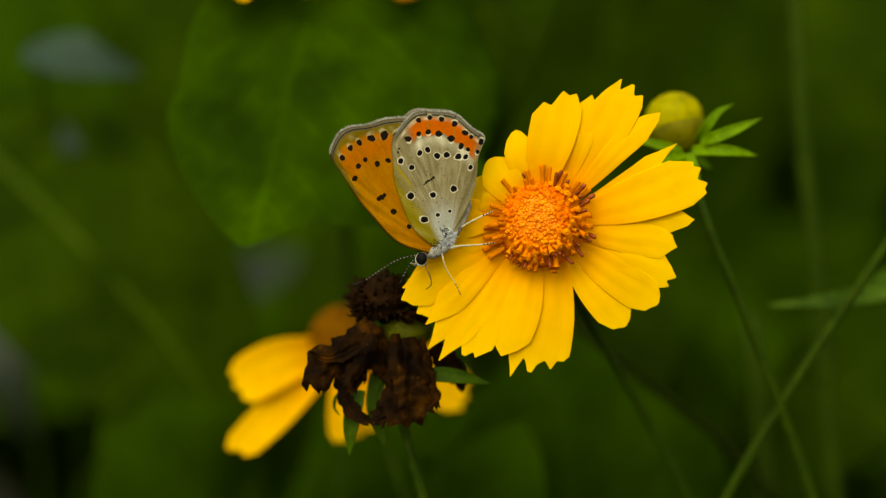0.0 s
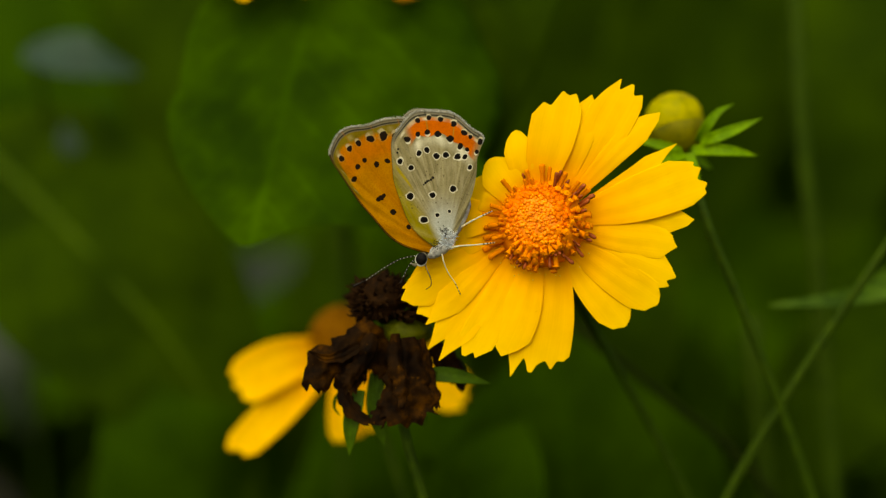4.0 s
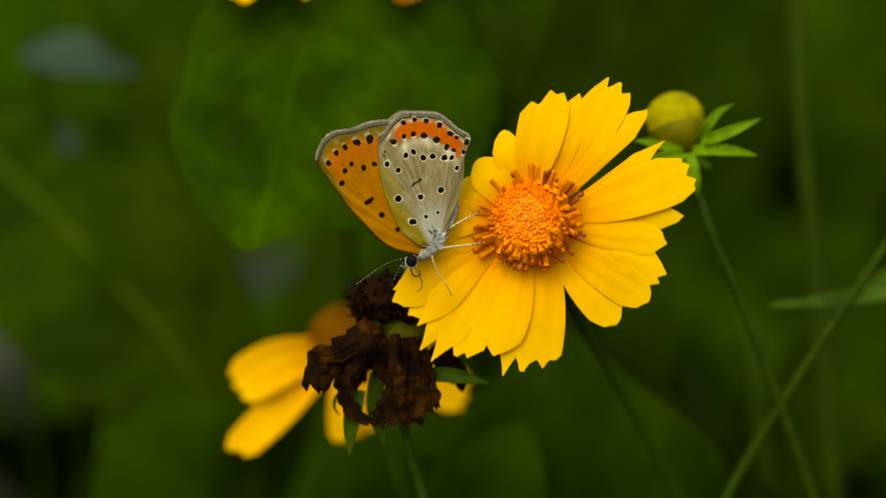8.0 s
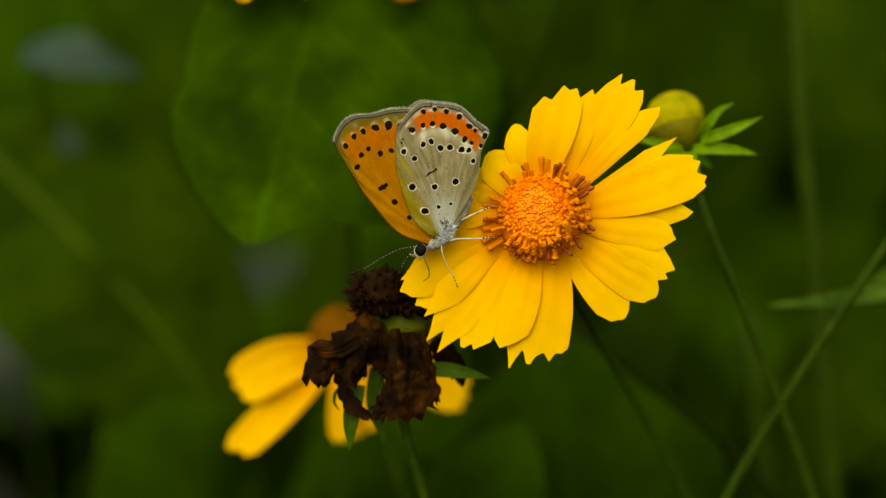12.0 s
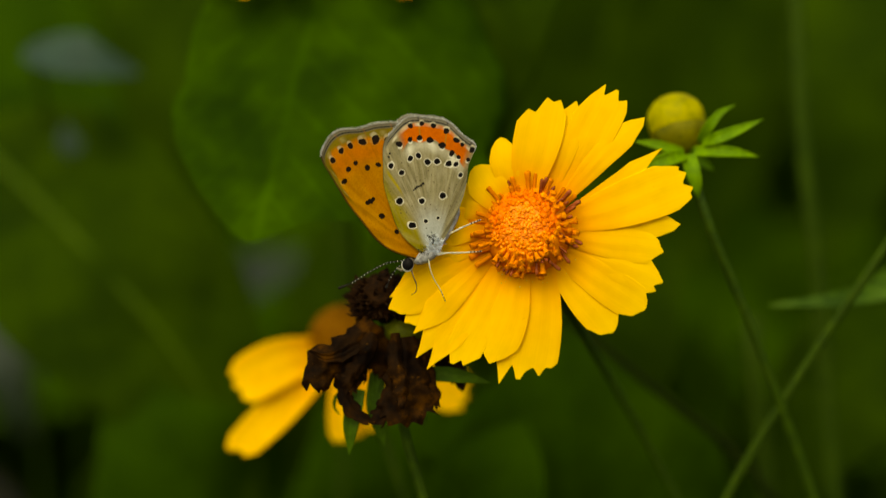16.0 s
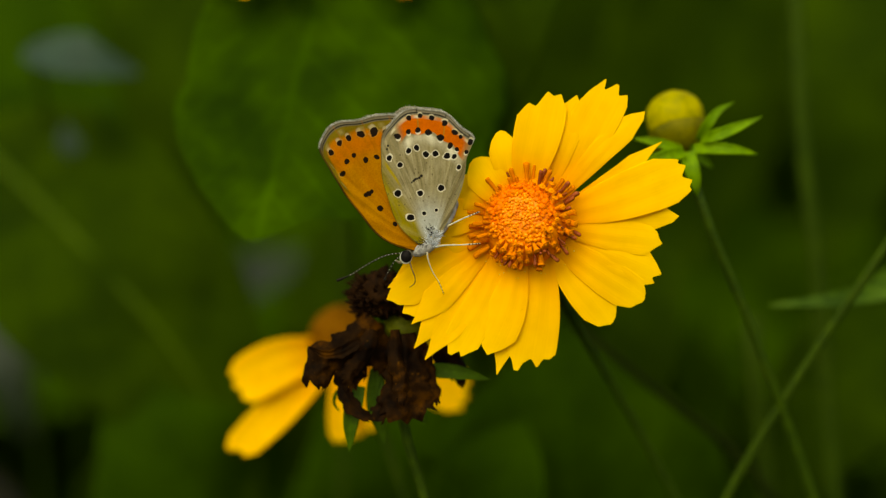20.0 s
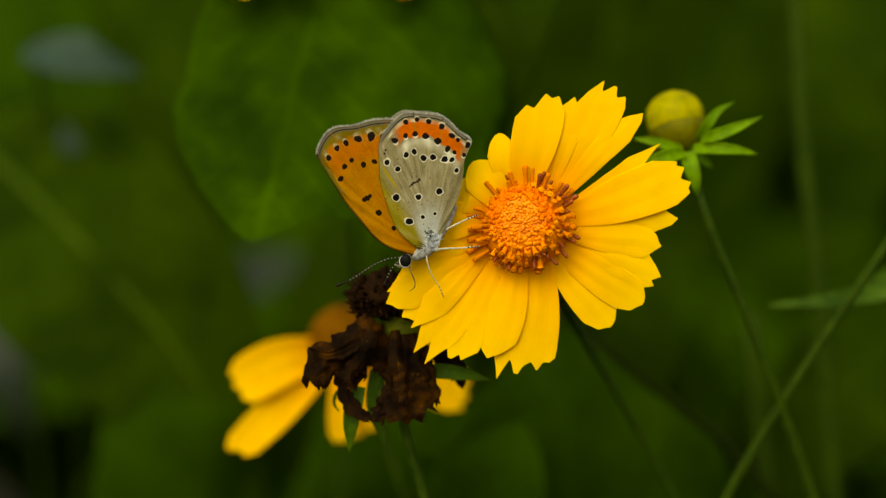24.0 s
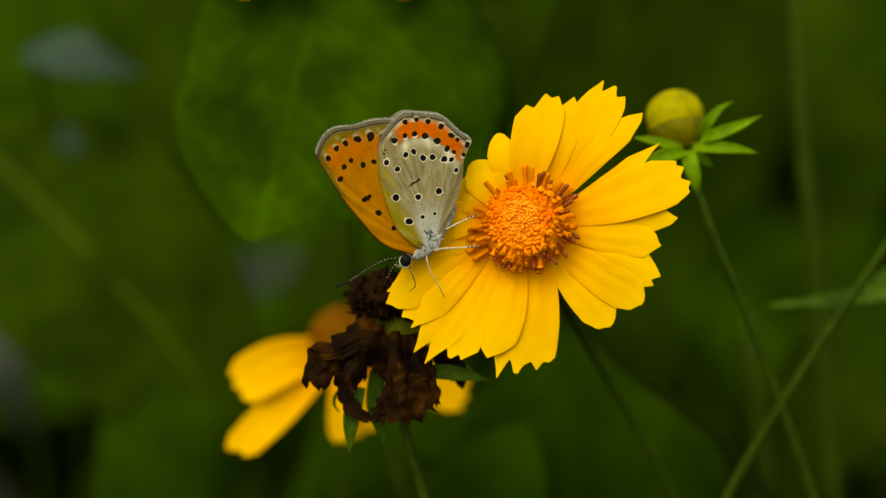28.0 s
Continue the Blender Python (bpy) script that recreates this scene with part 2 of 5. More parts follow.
def spline(pts, n):
    """n points along a smooth curve through pts, evenly by length."""
    p = np.array(pts, float)
    if len(p) == 2:
        return p[0] + np.linspace(0, 1, n)[:, None] * (p[1] - p[0])
    k = np.concatenate([[0], np.cumsum(np.linalg.norm(np.diff(p, axis=0), axis=1) + 1e-9)])
    d = np.diff(p, axis=0) / np.diff(k)[:, None]
    h = np.diff(k)[:, None]
    m = np.vstack([d[:1], (d[:-1] * h[1:] + d[1:] * h[:-1]) / (h[:-1] + h[1:]), d[-1:]])
    t = np.linspace(0, k[-1], n)
    i = np.clip(np.searchsorted(k, t, side="right") - 1, 0, len(p) - 2)
    w = (k[i + 1] - k[i])[:, None]
    f = (t - k[i])[:, None] / w
    return (2 * f ** 3 - 3 * f ** 2 + 1) * p[i] + (f ** 3 - 2 * f ** 2 + f) * w * m[i] + (3 * f ** 2 - 2 * f ** 3) * p[i + 1] + (f ** 3 - f ** 2) * w * m[i + 1]


def unit(a):
    return a / np.maximum(np.linalg.norm(a, axis=-1, keepdims=True), 1e-12)


def tube(pts, r0, r1, n=24, sides=10, ridge=0.0, taper=None):
    """A stem: a round or ridged bar along a smooth curve."""
    c = spline(pts, n)
    t = unit(np.gradient(c, axis=0))
    ref = np.array([0.31, 0.87, 0.38])
    a = unit(np.cross(t, ref)); b = np.cross(t, a)
    w = np.linspace(0, 2 * np.pi, sides, endpoint=False)
    s = np.linspace(0, 1, n)
    r = r0 + (r1 - r0) * s if taper is None else np.array([taper(x) for x in s])
    rr = r[:, None] * (1 + ridge * np.cos(4 * w))[None, :]
    V = c[:, None] + rr[..., None] * (np.cos(w)[None, :, None] * a[:, None] + np.sin(w)[None, :, None] * b[:, None])
    V = np.concatenate([c[:1, None].repeat(sides, 1), V, c[-1:, None].repeat(sides, 1)], 0)
    return grid(V, True)


PROFILE = {
    "petal": lambda u: 0.56 + 0.44 * np.sin(np.minimum(u / 0.65, 1) * np.pi / 2) - 0.2 * (np.maximum(u - 0.7, 0) / 0.3) ** 1.5,
    "ray": lambda u: 0.40 + 0.60 * np.sin(np.minimum(u / 0.72, 1) * np.pi / 2) - 0.13 * (np.maximum(u - 0.75, 0) / 0.25) ** 1.5,
    "bract": lambda u: 0.72 * (1 - u ** 2.2) + 0.28 * np.sin(np.pi * np.minimum(u * 1.05, 1)) + 0.02,
    "leaf": lambda u: np.sin(np.pi * np.clip(u, 0, 1) ** 0.72) ** 0.8 * (1 - 0.15 * u) + 0.01,
    "heart": lambda u: np.sin(np.pi * np.clip(u * 0.97 + 0.03, 0, 1) ** 0.58) ** 0.62 + 0.01,
    "flare": lambda u: 0.42 + 0.58 * np.clip(u, 0, 1) ** 1.2,
    "rag": lambda u: 0.4 + 0.6 * np.sin(np.pi * np.clip(u * 0.8 + 0.1, 0, 1)) ,
}


def blade(pts, width, profile="leaf", facing=(0, -1, 0), nu=26, nv=13, cup=0.0, pleat=0.0, teeth=(), crumple=0.0, thick=0.0002,
          seed=0.0, grain=180.0, lobe=0.0, edge=0.0, roundness=0.1, twist=0.0, fine_part=0.4, notch=None,
          ends=None, halves=(1.0, 1.0)):
    """A petal, bract or leaf: a thin closed sheet along a smooth midrib, with its own width, cup, pleats, toothed end and crumples."""
    v = np.linspace(-1, 1, nv)
    end = 1 - roundness * np.abs(v) ** 2.4
    for at_v, depth, half in teeth:
        end = end - depth * np.maximum(0, 1 - np.abs(v - at_v) / half)
    if ends:
        end = np.interp(v, [k[0] for k in ends], [k[1] for k in ends])
        end = np.convolve(np.pad(end, 2, mode="edge"), (0.1, 0.22, 0.36, 0.22, 0.1), "valid")
    u = np.linspace(0, 1, nu)
    U = u[:, None] * (1 + (end - 1)[None, :] * (u[:, None] ** 2.5))
    fine = spline(pts, 200)
    tan = unit(np.gradient(fine, axis=0))
    side = unit(np.cross(tan, np.array(facing, float)))
    nor = np.cross(side, tan)
    if twist:
        th = (np.linspace(0, 1, 200) * twist)[:, None]
        side, nor = side * np.cos(th) + nor * np.sin(th), nor * np.cos(th) - side * np.sin(th)
    length = np.linalg.norm(np.diff(fine, axis=0), axis=1).sum()

    def pick(a):
        f = np.clip(U, 0, 1) * 199
        i = np.minimum(f.astype(int), 198)
        w = (f - i)[..., None]
        return a[i] * (1 - w) + a[i + 1] * w
    half = width / 2 * PROFILE[profile](np.clip(U, 0, 1))
    half = half * np.where(v < 0, halves[0], halves[1])[None, :]
    if edge:
        half = half * (1 + edge * np.sin(U * 46 + seed) * 0.5 + edge * np.sin(U * 23 + 2 * seed))
    if notch:
        half = half * (1 - notch[1] * np.exp(-((U - notch[0]) / notch[2]) ** 2))
    bowl = np.where(v < 0, *(cup if isinstance(cup, tuple) else (cup, cup)))[None, :]
    lift = bowl * half * (v[None, :] ** 2) + pleat * np.cos(v[None, :] * np.pi * 2.5) * np.sin(np.pi * np.clip(U * 0.9 + 0.1, 0, 1)) * width
    V = pick(fine) + pick(side) * (half * v[None, :])[..., None] + pick(nor) * lift[..., None]
    if lobe:
        V = V - pick(tan) * (lobe * length * np.abs(v[None, :]) ** 1.5 * (1 - np.clip(U, 0, 1)) ** 2)[..., None]
    if crumple:
        for i in range(nu):
            for j in range(nv):
                q = Vector(V[i, j]) * grain + Vector((seed, seed * 1.7, -seed))
                V[i, j] += np.array(noise.noise_vector(q)) * crumple * min(1, u[i] * 3 + 0.15) + np.array(noise.noise_vector(q * 2.7)) * crumple * fine_part * u[i]
    du, dv = np.gradient(V, axis=0), np.gradient(V, axis=1)
    nn = unit(np.cross(du, dv))
    t = thick * np.ones((nu, nv)); t[-1] *= 0.15; t[:, 0] *= 0.3; t[:, -1] *= 0.3
    back = V + nn * t[..., None]
    loop = np.concatenate([V, back[:, ::-1]], 1)
    a = np.concatenate([U, U[:, ::-1]], 1)
    vv = (v + 1) / 2
    b = np.concatenate([vv, vv[::-1]])[None, :].repeat(nu, 0)
    return grid(loop, True, np.stack([a, b], -1))


def blob(centre, radii, axis=(0, 0, 1), nu=22, nv=28, rough=0.0, grain=300.0, seed=0.0):
    """A rounded solid about an axis, with an uneven skin."""
    a = Vector(axis).normalized()
    q = a.to_track_quat('Z', 'Y')
    th = np.linspace(0, np.pi, nu); ph = np.linspace(0, 2 * np.pi, nv, endpoint=False)
    V = np.zeros((nu, nv, 3))
    for i, x in enumerate(th):
        for j, y in enumerate(ph):
            d = Vector((math.sin(x) * math.cos(y), math.sin(x) * math.sin(y), math.cos(x)))
            k = 1 + rough * noise.noise(d * grain + Vector((seed, seed, seed)))
            V[i, j] = Vector(centre) + q @ Vector((d.x * radii[0] * k, d.y * radii[1] * k, d.z * radii[2] * k))
    return grid(V, True)


def lathe(base, axis, rows, sides=12, flare=0.0, lobes=5):
    """A small turned shape: rows of (height, radius) along an axis."""
    q = Vector(axis).normalized().to_track_quat('Z', 'Y')
    w = np.linspace(0, 2 * np.pi, sides, endpoint=False)
    V = np.zeros((len(rows), sides, 3))
    for i, (h, r) in enumerate(rows):
        for j, y in enumerate(w):
            k = 1 + flare * math.cos(lobes * y) * (i / len(rows)) ** 3
            V[i, j] = Vector(base) + q @ Vector((math.cos(y) * r * k, math.sin(y) * r * k, h))
    return grid(V, True)


# ---- setting ----
def ground_sheet():
    n = 61
    g = np.sign(np.linspace(-1, 1, n)) * np.abs(np.linspace(-1, 1, n)) ** 4 * 400
    X, Y = np.meshgrid(g, g, indexing="ij")
    Z = -0.004 + 0.006 * np.sin(X * 7.1) * np.cos(Y * 6.3) * (np.abs(X) < 5) * (np.abs(Y) < 5)
    ob = new("ground", mesh_of("ground", grid(np.stack([X, Y, Z], -1)), M_SOIL))
    tagged(ob, "dark bare garden soil under the plants", "ground", kind="structure")


ground_sheet()


def foliage(name, count, box, size, material, label, seed, lean=0.6):
    """A mass of leaves that nobody could count: each a folded, curved little blade."""
    rnd = random.Random(seed)
    out = []
    for _ in range(count):
        x, y, z = (rnd.uniform(*b) for b in box)
        s = size * rnd.uniform(0.6, 1.3)
        d = Vector((rnd.uniform(-1, 1), rnd.uniform(-1, 0.3) * lean, rnd.uniform(-0.9, 0.5))).normalized()
        p0 = Vector((x, y, z))
        p1 = p0 + d * s * 0.5 + Vector((0, 0, 0.07 * s))
        p2 = p0 + d * s - Vector((0, 0, 0.1 * s))
        face = (rnd.uniform(-0.5, 0.5), rnd.uniform(-1, -0.2), rnd.uniform(0.2, 1.0))
        out.append(blade([p0, p1, p2], s * rnd.uniform(0.45, 0.7), rnd.choice(("leaf", "heart")), face, 9, 5, cup=0.25, thick=0.0004, seed=rnd.random()))
    ob = new(name, mesh_of(name, joined(out), material))
    return tagged(ob, label, "foliage", kind="stuff")


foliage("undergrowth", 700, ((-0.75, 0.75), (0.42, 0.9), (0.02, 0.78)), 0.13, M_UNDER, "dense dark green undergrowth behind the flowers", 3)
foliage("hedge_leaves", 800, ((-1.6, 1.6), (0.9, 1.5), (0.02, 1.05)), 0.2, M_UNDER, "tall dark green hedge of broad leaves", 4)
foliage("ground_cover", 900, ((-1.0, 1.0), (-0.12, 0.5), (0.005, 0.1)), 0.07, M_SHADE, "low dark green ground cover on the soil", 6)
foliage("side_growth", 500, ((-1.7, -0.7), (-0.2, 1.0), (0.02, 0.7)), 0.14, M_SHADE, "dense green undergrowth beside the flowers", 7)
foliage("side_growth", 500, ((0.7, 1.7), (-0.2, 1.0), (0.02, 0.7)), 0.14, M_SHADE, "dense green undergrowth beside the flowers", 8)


# ---- flowers ----
PROFILE["lobed"] = lambda u: np.sin(np.minimum(np.clip(u, 0, 1) / 0.45, 1) * np.pi / 2) ** 0.5 + 0.005
PROFILE["broad"] = lambda u: np.clip(1 - np.clip(u, 0, 1) ** 3.6, 0, 1) ** 0.75 * np.minimum(1, 0.12 + 2.4 * np.clip(u, 0, 1)) ** 0.7 + 0.005


# the ends of the ray petals: place across the petal, share of its length
ENDS = {
    "shoulder": ((-1, 0.72), (-0.66, 0.86), (-0.3, 0.84), (0.05, 1.0), (0.38, 0.965), (0.7, 1.0), (1, 0.86)),
    "point": ((-1, 0.8), (0, 1.0), (0.5, 0.9), (0.8, 0.915), (1, 0.84)),
    "crown": ((-1, 0.7), (-0.75, 0.87), (-0.4, 1.01), (-0.24, 0.905), (0.25, 1.025), (0.45, 0.92), (0.85, 0.965), (1, 0.86)),
    "corner": ((-1, 0.78), (-0.6, 0.9), (0, 1.0), (0.5, 0.94), (1, 0.76)),
    "round": ((-1, 0.68), (-0.7, 0.87), (-0.35, 0.97), (0, 1.0), (0.35, 0.97), (0.7, 0.87), (1, 0.68)),
    "broad": ((-1, 0.78), (-0.68, 0.96), (-0.52, 0.935), (-0.34, 0.99), (0.08, 0.93), (0.4, 0.995), (0.58, 0.955), (0.8, 0.96), (1, 0.83)),
    "blunt": ((-1, 0.82), (-0.5, 0.94), (-0.1, 0.965), (0.2, 1.0), (0.6, 0.92), (1, 0.85)),
    "notched": ((-1, 0.78), (-0.4, 0.93), (0.1, 1.01), (0.45, 0.93), (0.72, 0.975), (1, 0.86)),
    "square": ((-1, 0.89), (-0.5, 0.975), (0, 1.01), (0.35, 0.97), (0.7, 0.94), (1, 0.8)),
    "three": ((-1, 0.82), (-0.82, 0.87), (-0.55, 0.875), (-0.36, 0.955), (-0.05, 0.885), (0.25, 0.93), (0.6, 1.05), (0.75, 0.92), (1, 0.87)),
    "spear": ((-1, 0.7), (-0.4, 0.88), (0, 1.0), (0.3, 0.9), (1, 0.72)),
    "split": ((-1, 0.84), (-0.4, 0.975), (-0.15, 0.935), (0.3, 1.03), (0.65, 0.935), (1, 0.98)),
    "ragged": ((-1, 0.88), (-0.7, 0.97), (-0.4, 0.92), (0, 1.0), (0.3, 0.94), (0.65, 1.0), (1, 0.88)),
    "worn": ((-1, 0.86), (-0.6, 0.95), (-0.2, 0.93), (0.15, 0.97), (0.6, 1.02), (1, 0.92)),
}


def ray(head, c, end, foot, tip, width, lift, bow=0.0, dip=0.0, bend=0.0):
    """A ray petal from its foot beside the disc to its tip, both in millimetres sideways and up from the disc's centre; lift: how far back it lies, dip: how far its tip leans back."""
    f, t = Vector((foot[0], 0, foot[1])), Vector((tip[0], 0, tip[1]))
    d = (t - f).normalized()
    across = Vector((d.z, 0, -d.x))
    p0 = c + (f - d * 1.6 + Vector((0, 1.1 + 0.8 * lift, 0))) * MM
    p1 = c + (f * 0.55 + t * 0.45 + across * bow + Vector((0, -0.35 + 0.9 * lift - bend, 0))) * MM
    p2 = c + (t + Vector((0, 0.9 * lift + dip, 0))) * MM
    seed = tip[0] * 1.7 + tip[1] * 0.9
    pc = blade([p0, p1, p2], width * 0.95 * MM, "ray", (0.05 * math.sin(seed) - 0.02, -1, 0.05 * math.cos(seed * 1.3)), 36, 61, cup=-0.03 + 0.05 * math.sin(seed * 2.1), pleat=0.004,
               crumple=0.17 * MM, grain=110, seed=seed, thick=0.11 * MM, ends=ENDS[end])
    return part("petal", pc, M_PETAL, head)


def floret(parent, base, axis, size, sort):
    """A floret of the disc: a long closed tube, an opened mouth of five curled lobes, or a dark anther column."""
    if sort == "tube":
        rows, m, flare, name = [(0, 0.34), (0.8, 0.38), (2.0, 0.4), (3.0, 0.46), (3.4, 0.5), (3.7, 0.44), (3.82, 0.2), (3.8, 0.0)], M_TUBE, 0.1, "closed_floret"
    elif sort == "anther":
        rows, m, flare, name = [(0, 0.26), (0.8, 0.3), (2.0, 0.34), (2.8, 0.38), (3.2, 0.34), (3.5, 0.2), (3.6, 0.0)], M_ANTHER, 0.15, "anther_column"
    else:
        rows, m, flare, name = [(0, 0.34), (0.8, 0.4), (1.7, 0.44), (2.3, 0.5), (2.6, 0.62), (2.8, 0.66), (2.7, 0.42), (2.75, 0.26), (3.1, 0.0)], M_FLORET, 0.8, "disc_floret"
    v, f, u = lathe(base, axis, [(h * size * MM, r * 1.2 * size * MM) for h, r in rows], 15, flare, 5)
    v = v + np.array([noise.noise_vector(Vector(q) * 1500) for q in v]) * 0.11 * MM
    p = v, f, u
    return part(name, p, m, parent, origin=base)


# petals that give way in the wind, and how much
GIVE = []


def tickseed():
    c = Vector((0.01710, 0.00000, 0.50510))
    foot = Vector((c.x + 0.085, 0.07, 0.0))
    plant = thing("tickseed_flower", foot, "open yellow tickseed flower with toothed petals on a thin green stem", "flower", "tickseed flowers")
    neck = Vector((0.01905, 0.00500, 0.50213))
    part("stem", tube([neck, (0.02294, 0.01400, 0.49388), (0.03255, 0.03000, 0.47848), (0.04188, 0.04200, 0.46335), (0.04974, 0.05000, 0.44901), (foot.x - 0.012, 0.06, 0.25), foot], 0.8 * MM, 1.4 * MM, 60, 12, 0.05), M_STEM, plant)
    axis = Vector((-0.20, -0.93, 0.26)).normalized()
    e1 = axis.cross(Vector((0, 0, 1))).normalized()
    e2 = axis.cross(e1).normalized()
    R = 8.6 * MM
    dome = lathe(c + axis * -3.0 * MM, axis, [(0, R * 0.5), (0.4 * MM, R * 0.92), (2.5 * MM, R * 0.91), (4.4 * MM, R * 0.79), (5.9 * MM, R * 0.58), (6.75 * MM, R * 0.33), (7.0 * MM, 0.0)], 40)
    head = part("flower_head", dome, M_DISC, plant, "orange domed disc", origin=c)
    # ray petals, clockwise from the one beside the wings
    GIVE.append((ray(head, c, "round", (-4.0, 4.0), (-8.9, 10.8), 7.6, 0.6), 0.45))
    GIVE.append((ray(head, c, "round", (-2.6, 6.0), (-4.1, 16.0), 5.8, 0.4), 0.65))
    GIVE.append((ray(head, c, "shoulder", (0.0, 6.0), (4.1, 23.0), 9.2, 0.0), 0.95))
    GIVE.append((ray(head, c, "point", (4.5, 7.0), (9.4, 22.3), 6.0, 0.55), 0.95))
    GIVE.append((ray(head, c, "crown", (6.8, 6.0), (16.0, 24.4), 9.0, 0.2, bow=-0.3), 1.0))
    GIVE.append((ray(head, c, "corner", (7.3, 5.3), (21.4, 19.2), 4.7, -0.25, bow=-0.5), 0.8))
    GIVE.append((ray(head, c, "spear", (8.3, 3.0), (24.6, 13.7), 3.2, 0.4, bow=0.4), 0.55))
    GIVE.append((ray(head, c, "broad", (8.0, 1.2), (29.3, 8.2), 9.4, 0.0, bow=0.5, bend=0.25), 0.35))
    ray(head, c, "corner", (8.5, -0.3), (27.5, 0.2), 5.2, 0.5)
    ray(head, c, "blunt", (8.0, -2.0), (24.5, -4.2), 6.6, 0.1)
    ray(head, c, "notched", (7.5, -3.5), (24.2, -9.8), 7.4, 0.4)
    ray(head, c, "square", (6.3, -5.0), (20.9, -15.0), 7.2, 0.6)
    ray(head, c, "square", (5.0, -5.6), (15.3, -18.8), 6.8, 0.9, bow=0.3)
    ray(head, c, "three", (2.8, -7.0), (0.3, -27.3), 9.2, 0.25, bow=-0.5)
    ray(head, c, "spear", (0.5, -8.0), (-5.2, -27.9), 5.2, 0.75)
    ray(head, c, "corner", (-1.3, -7.5), (-6.8, -24.1), 7.6, -0.2, bow=-0.9)
    ray(head, c, "split", (-4.0, -7.0), (-12.9, -24.3), 7.0, 0.35, bow=-0.3)
    ray(head, c, "spear", (-5.4, -6.4), (-18.0, -25.1), 5.4, 0.55, bow=-0.3)
    ray(head, c, "spear", (-6.4, -6.0), (-20.0, -23.0), 5.6, 0.75)
    ray(head, c, "spear", (-7.0, -5.6), (-20.3, -18.7), 5.4, 0.3, bow=-0.2)
    ray(head, c, "blunt", (-7.6, -4.8), (-21.5, -17.0), 6.0, 0.9)
    ray(head, c, "blunt", (-8.0, -4.4), (-24.3, -14.6), 6.6, 0.4)
    ray(head, c, "spear", (-8.6, -3.4), (-24.5, -12.0), 5.8, 0.8)
    ray(head, c, "round", (-7.0, 3.0), (-12.7, 6.4), 7.2, 0.5, dip=3.5)
    ray(head, c, "round", (-8.0, 0.5), (-17.7, 0.5), 8.0, 0.7, dip=3.0)
    ray(head, c, "round", (-8.4, -1.6), (-20.5, -5.0), 8.0, 0.9, dip=2.0)
    # green cup behind
    for k in range(8):
        a = k * math.tau / 8 + 0.3
        d = Vector((math.cos(a), 0, math.sin(a)))
        part("bract", blade([c + d * 2 * MM + Vector((0, 5 * MM, 0)), c + d * 7 * MM + Vector((0, 4.6 * MM, 0)), c + d * 10.5 * MM + Vector((0, 6.5 * MM, 0))], 4 * MM, "bract", (0, -1, 0), 12, 7, 0.2, thick=0.3 * MM), M_CUP, head)
    # disc: packed buds in the middle, opened florets round them
    rnd = random.Random(11)
    buds, ring = [], []
    gold = math.pi * (3 - math.sqrt(5))
    N = 265

    def on_dome(s, k):
        rad = e1 * math.cos(k * gold) + e2 * math.sin(k * gold)
        h = (-3.0 + 7.0 * math.sqrt(max(0, 1 - (0.95 * s) ** 2.2))) * MM
        return rad, c + rad * R * s * 0.98 + axis * h + Vector((rnd.uniform(-1, 1), 0, rnd.uniform(-1, 1))) * 0.2 * MM
    for k in range(N):
        s = math.sqrt((k + 0.5) / N)
        if s < 0.64:
            continue
        rad, pos = on_dome(s, k)
        out = (axis * (1.15 - s) + rad * s ** 1.5).normalized()
        upper = rad.z > 0.05 or rad.x < -0.7
        jit = Vector((rnd.uniform(-1, 1), rnd.uniform(-1, 1), rnd.uniform(-1, 1))) * 0.22
        if upper and s > 0.76:
            if rnd.random() < (0.72 if rad.z > 0.3 else 0.4):
                floret(head, pos - out * 0.4 * MM, rad + axis * (0.8 - 0.4 * s) + jit, rnd.uniform(0.66, 0.98), "tube" if rnd.random() < (0.9 if rad.x < 0.3 else 0.6) else "anther")
        elif upper and rad.x < 0.35:
            floret(head, pos - out * 1.3 * MM, out + jit, rnd.uniform(0.5, 0.66), "tube")
        else:
            out = (out + axis * 0.2 + Vector((0, 0, -0.25)) * s).normalized()
            sort = "anther" if rnd.random() < (0.34 if s > 0.8 else 0.1) else "open"
            floret(head, pos - out * 0.6 * MM, out + jit * 1.8, rnd.uniform(0.5, 0.86), sort)
    # round closed buds inside the ring, and fine grains in the middle
    for k in range(330):
        s = 0.68 * math.sqrt((k + 0.5) / 330)
        rad, pos = on_dome(s, k)
        if s > 0.42 and k % 3 == 0:
            continue
        lean = (axis * (1.15 - s) + rad * s).normalized()
        z = rnd.uniform(0.24, 0.36) if s < 0.42 else rnd.uniform(0.36, 0.62) * (1.15 if rad.z > 0 else 0.8)
        q = rnd.uniform(0.1, 0.28) if s < 0.42 else rnd.uniform(0.2, 0.5)
        up = lean * (q + 0.1) * MM
        (ring if s > 0.4 and rad.z > -0.35 else buds).append(lathe(pos + up - lean * z * 1.6 * MM, lean, [(0, 0.8 * z * MM), (0.7 * z * MM, z * MM), (1.2 * z * MM, 0.92 * z * MM), (1.5 * z * MM, 0.62 * z * MM), (1.62 * z * MM, 0.25 * z * MM), (1.6 * z * MM, 0.0)], 10, 0.45, 5))
    for name, set_of, m, label in (("disc_centre", buds, M_DISC, "closed orange disc buds"), ("bud_ring", ring, M_RING, "deep orange ring of swelling buds")):
        v, f, u = joined(set_of)
        v = v + np.array([noise.noise_vector(Vector(q) * 1100) for q in v]) * 0.22 * MM
        tagged(part(name, (v, f, u), m, head, label), kind="stuff")
    grains = []
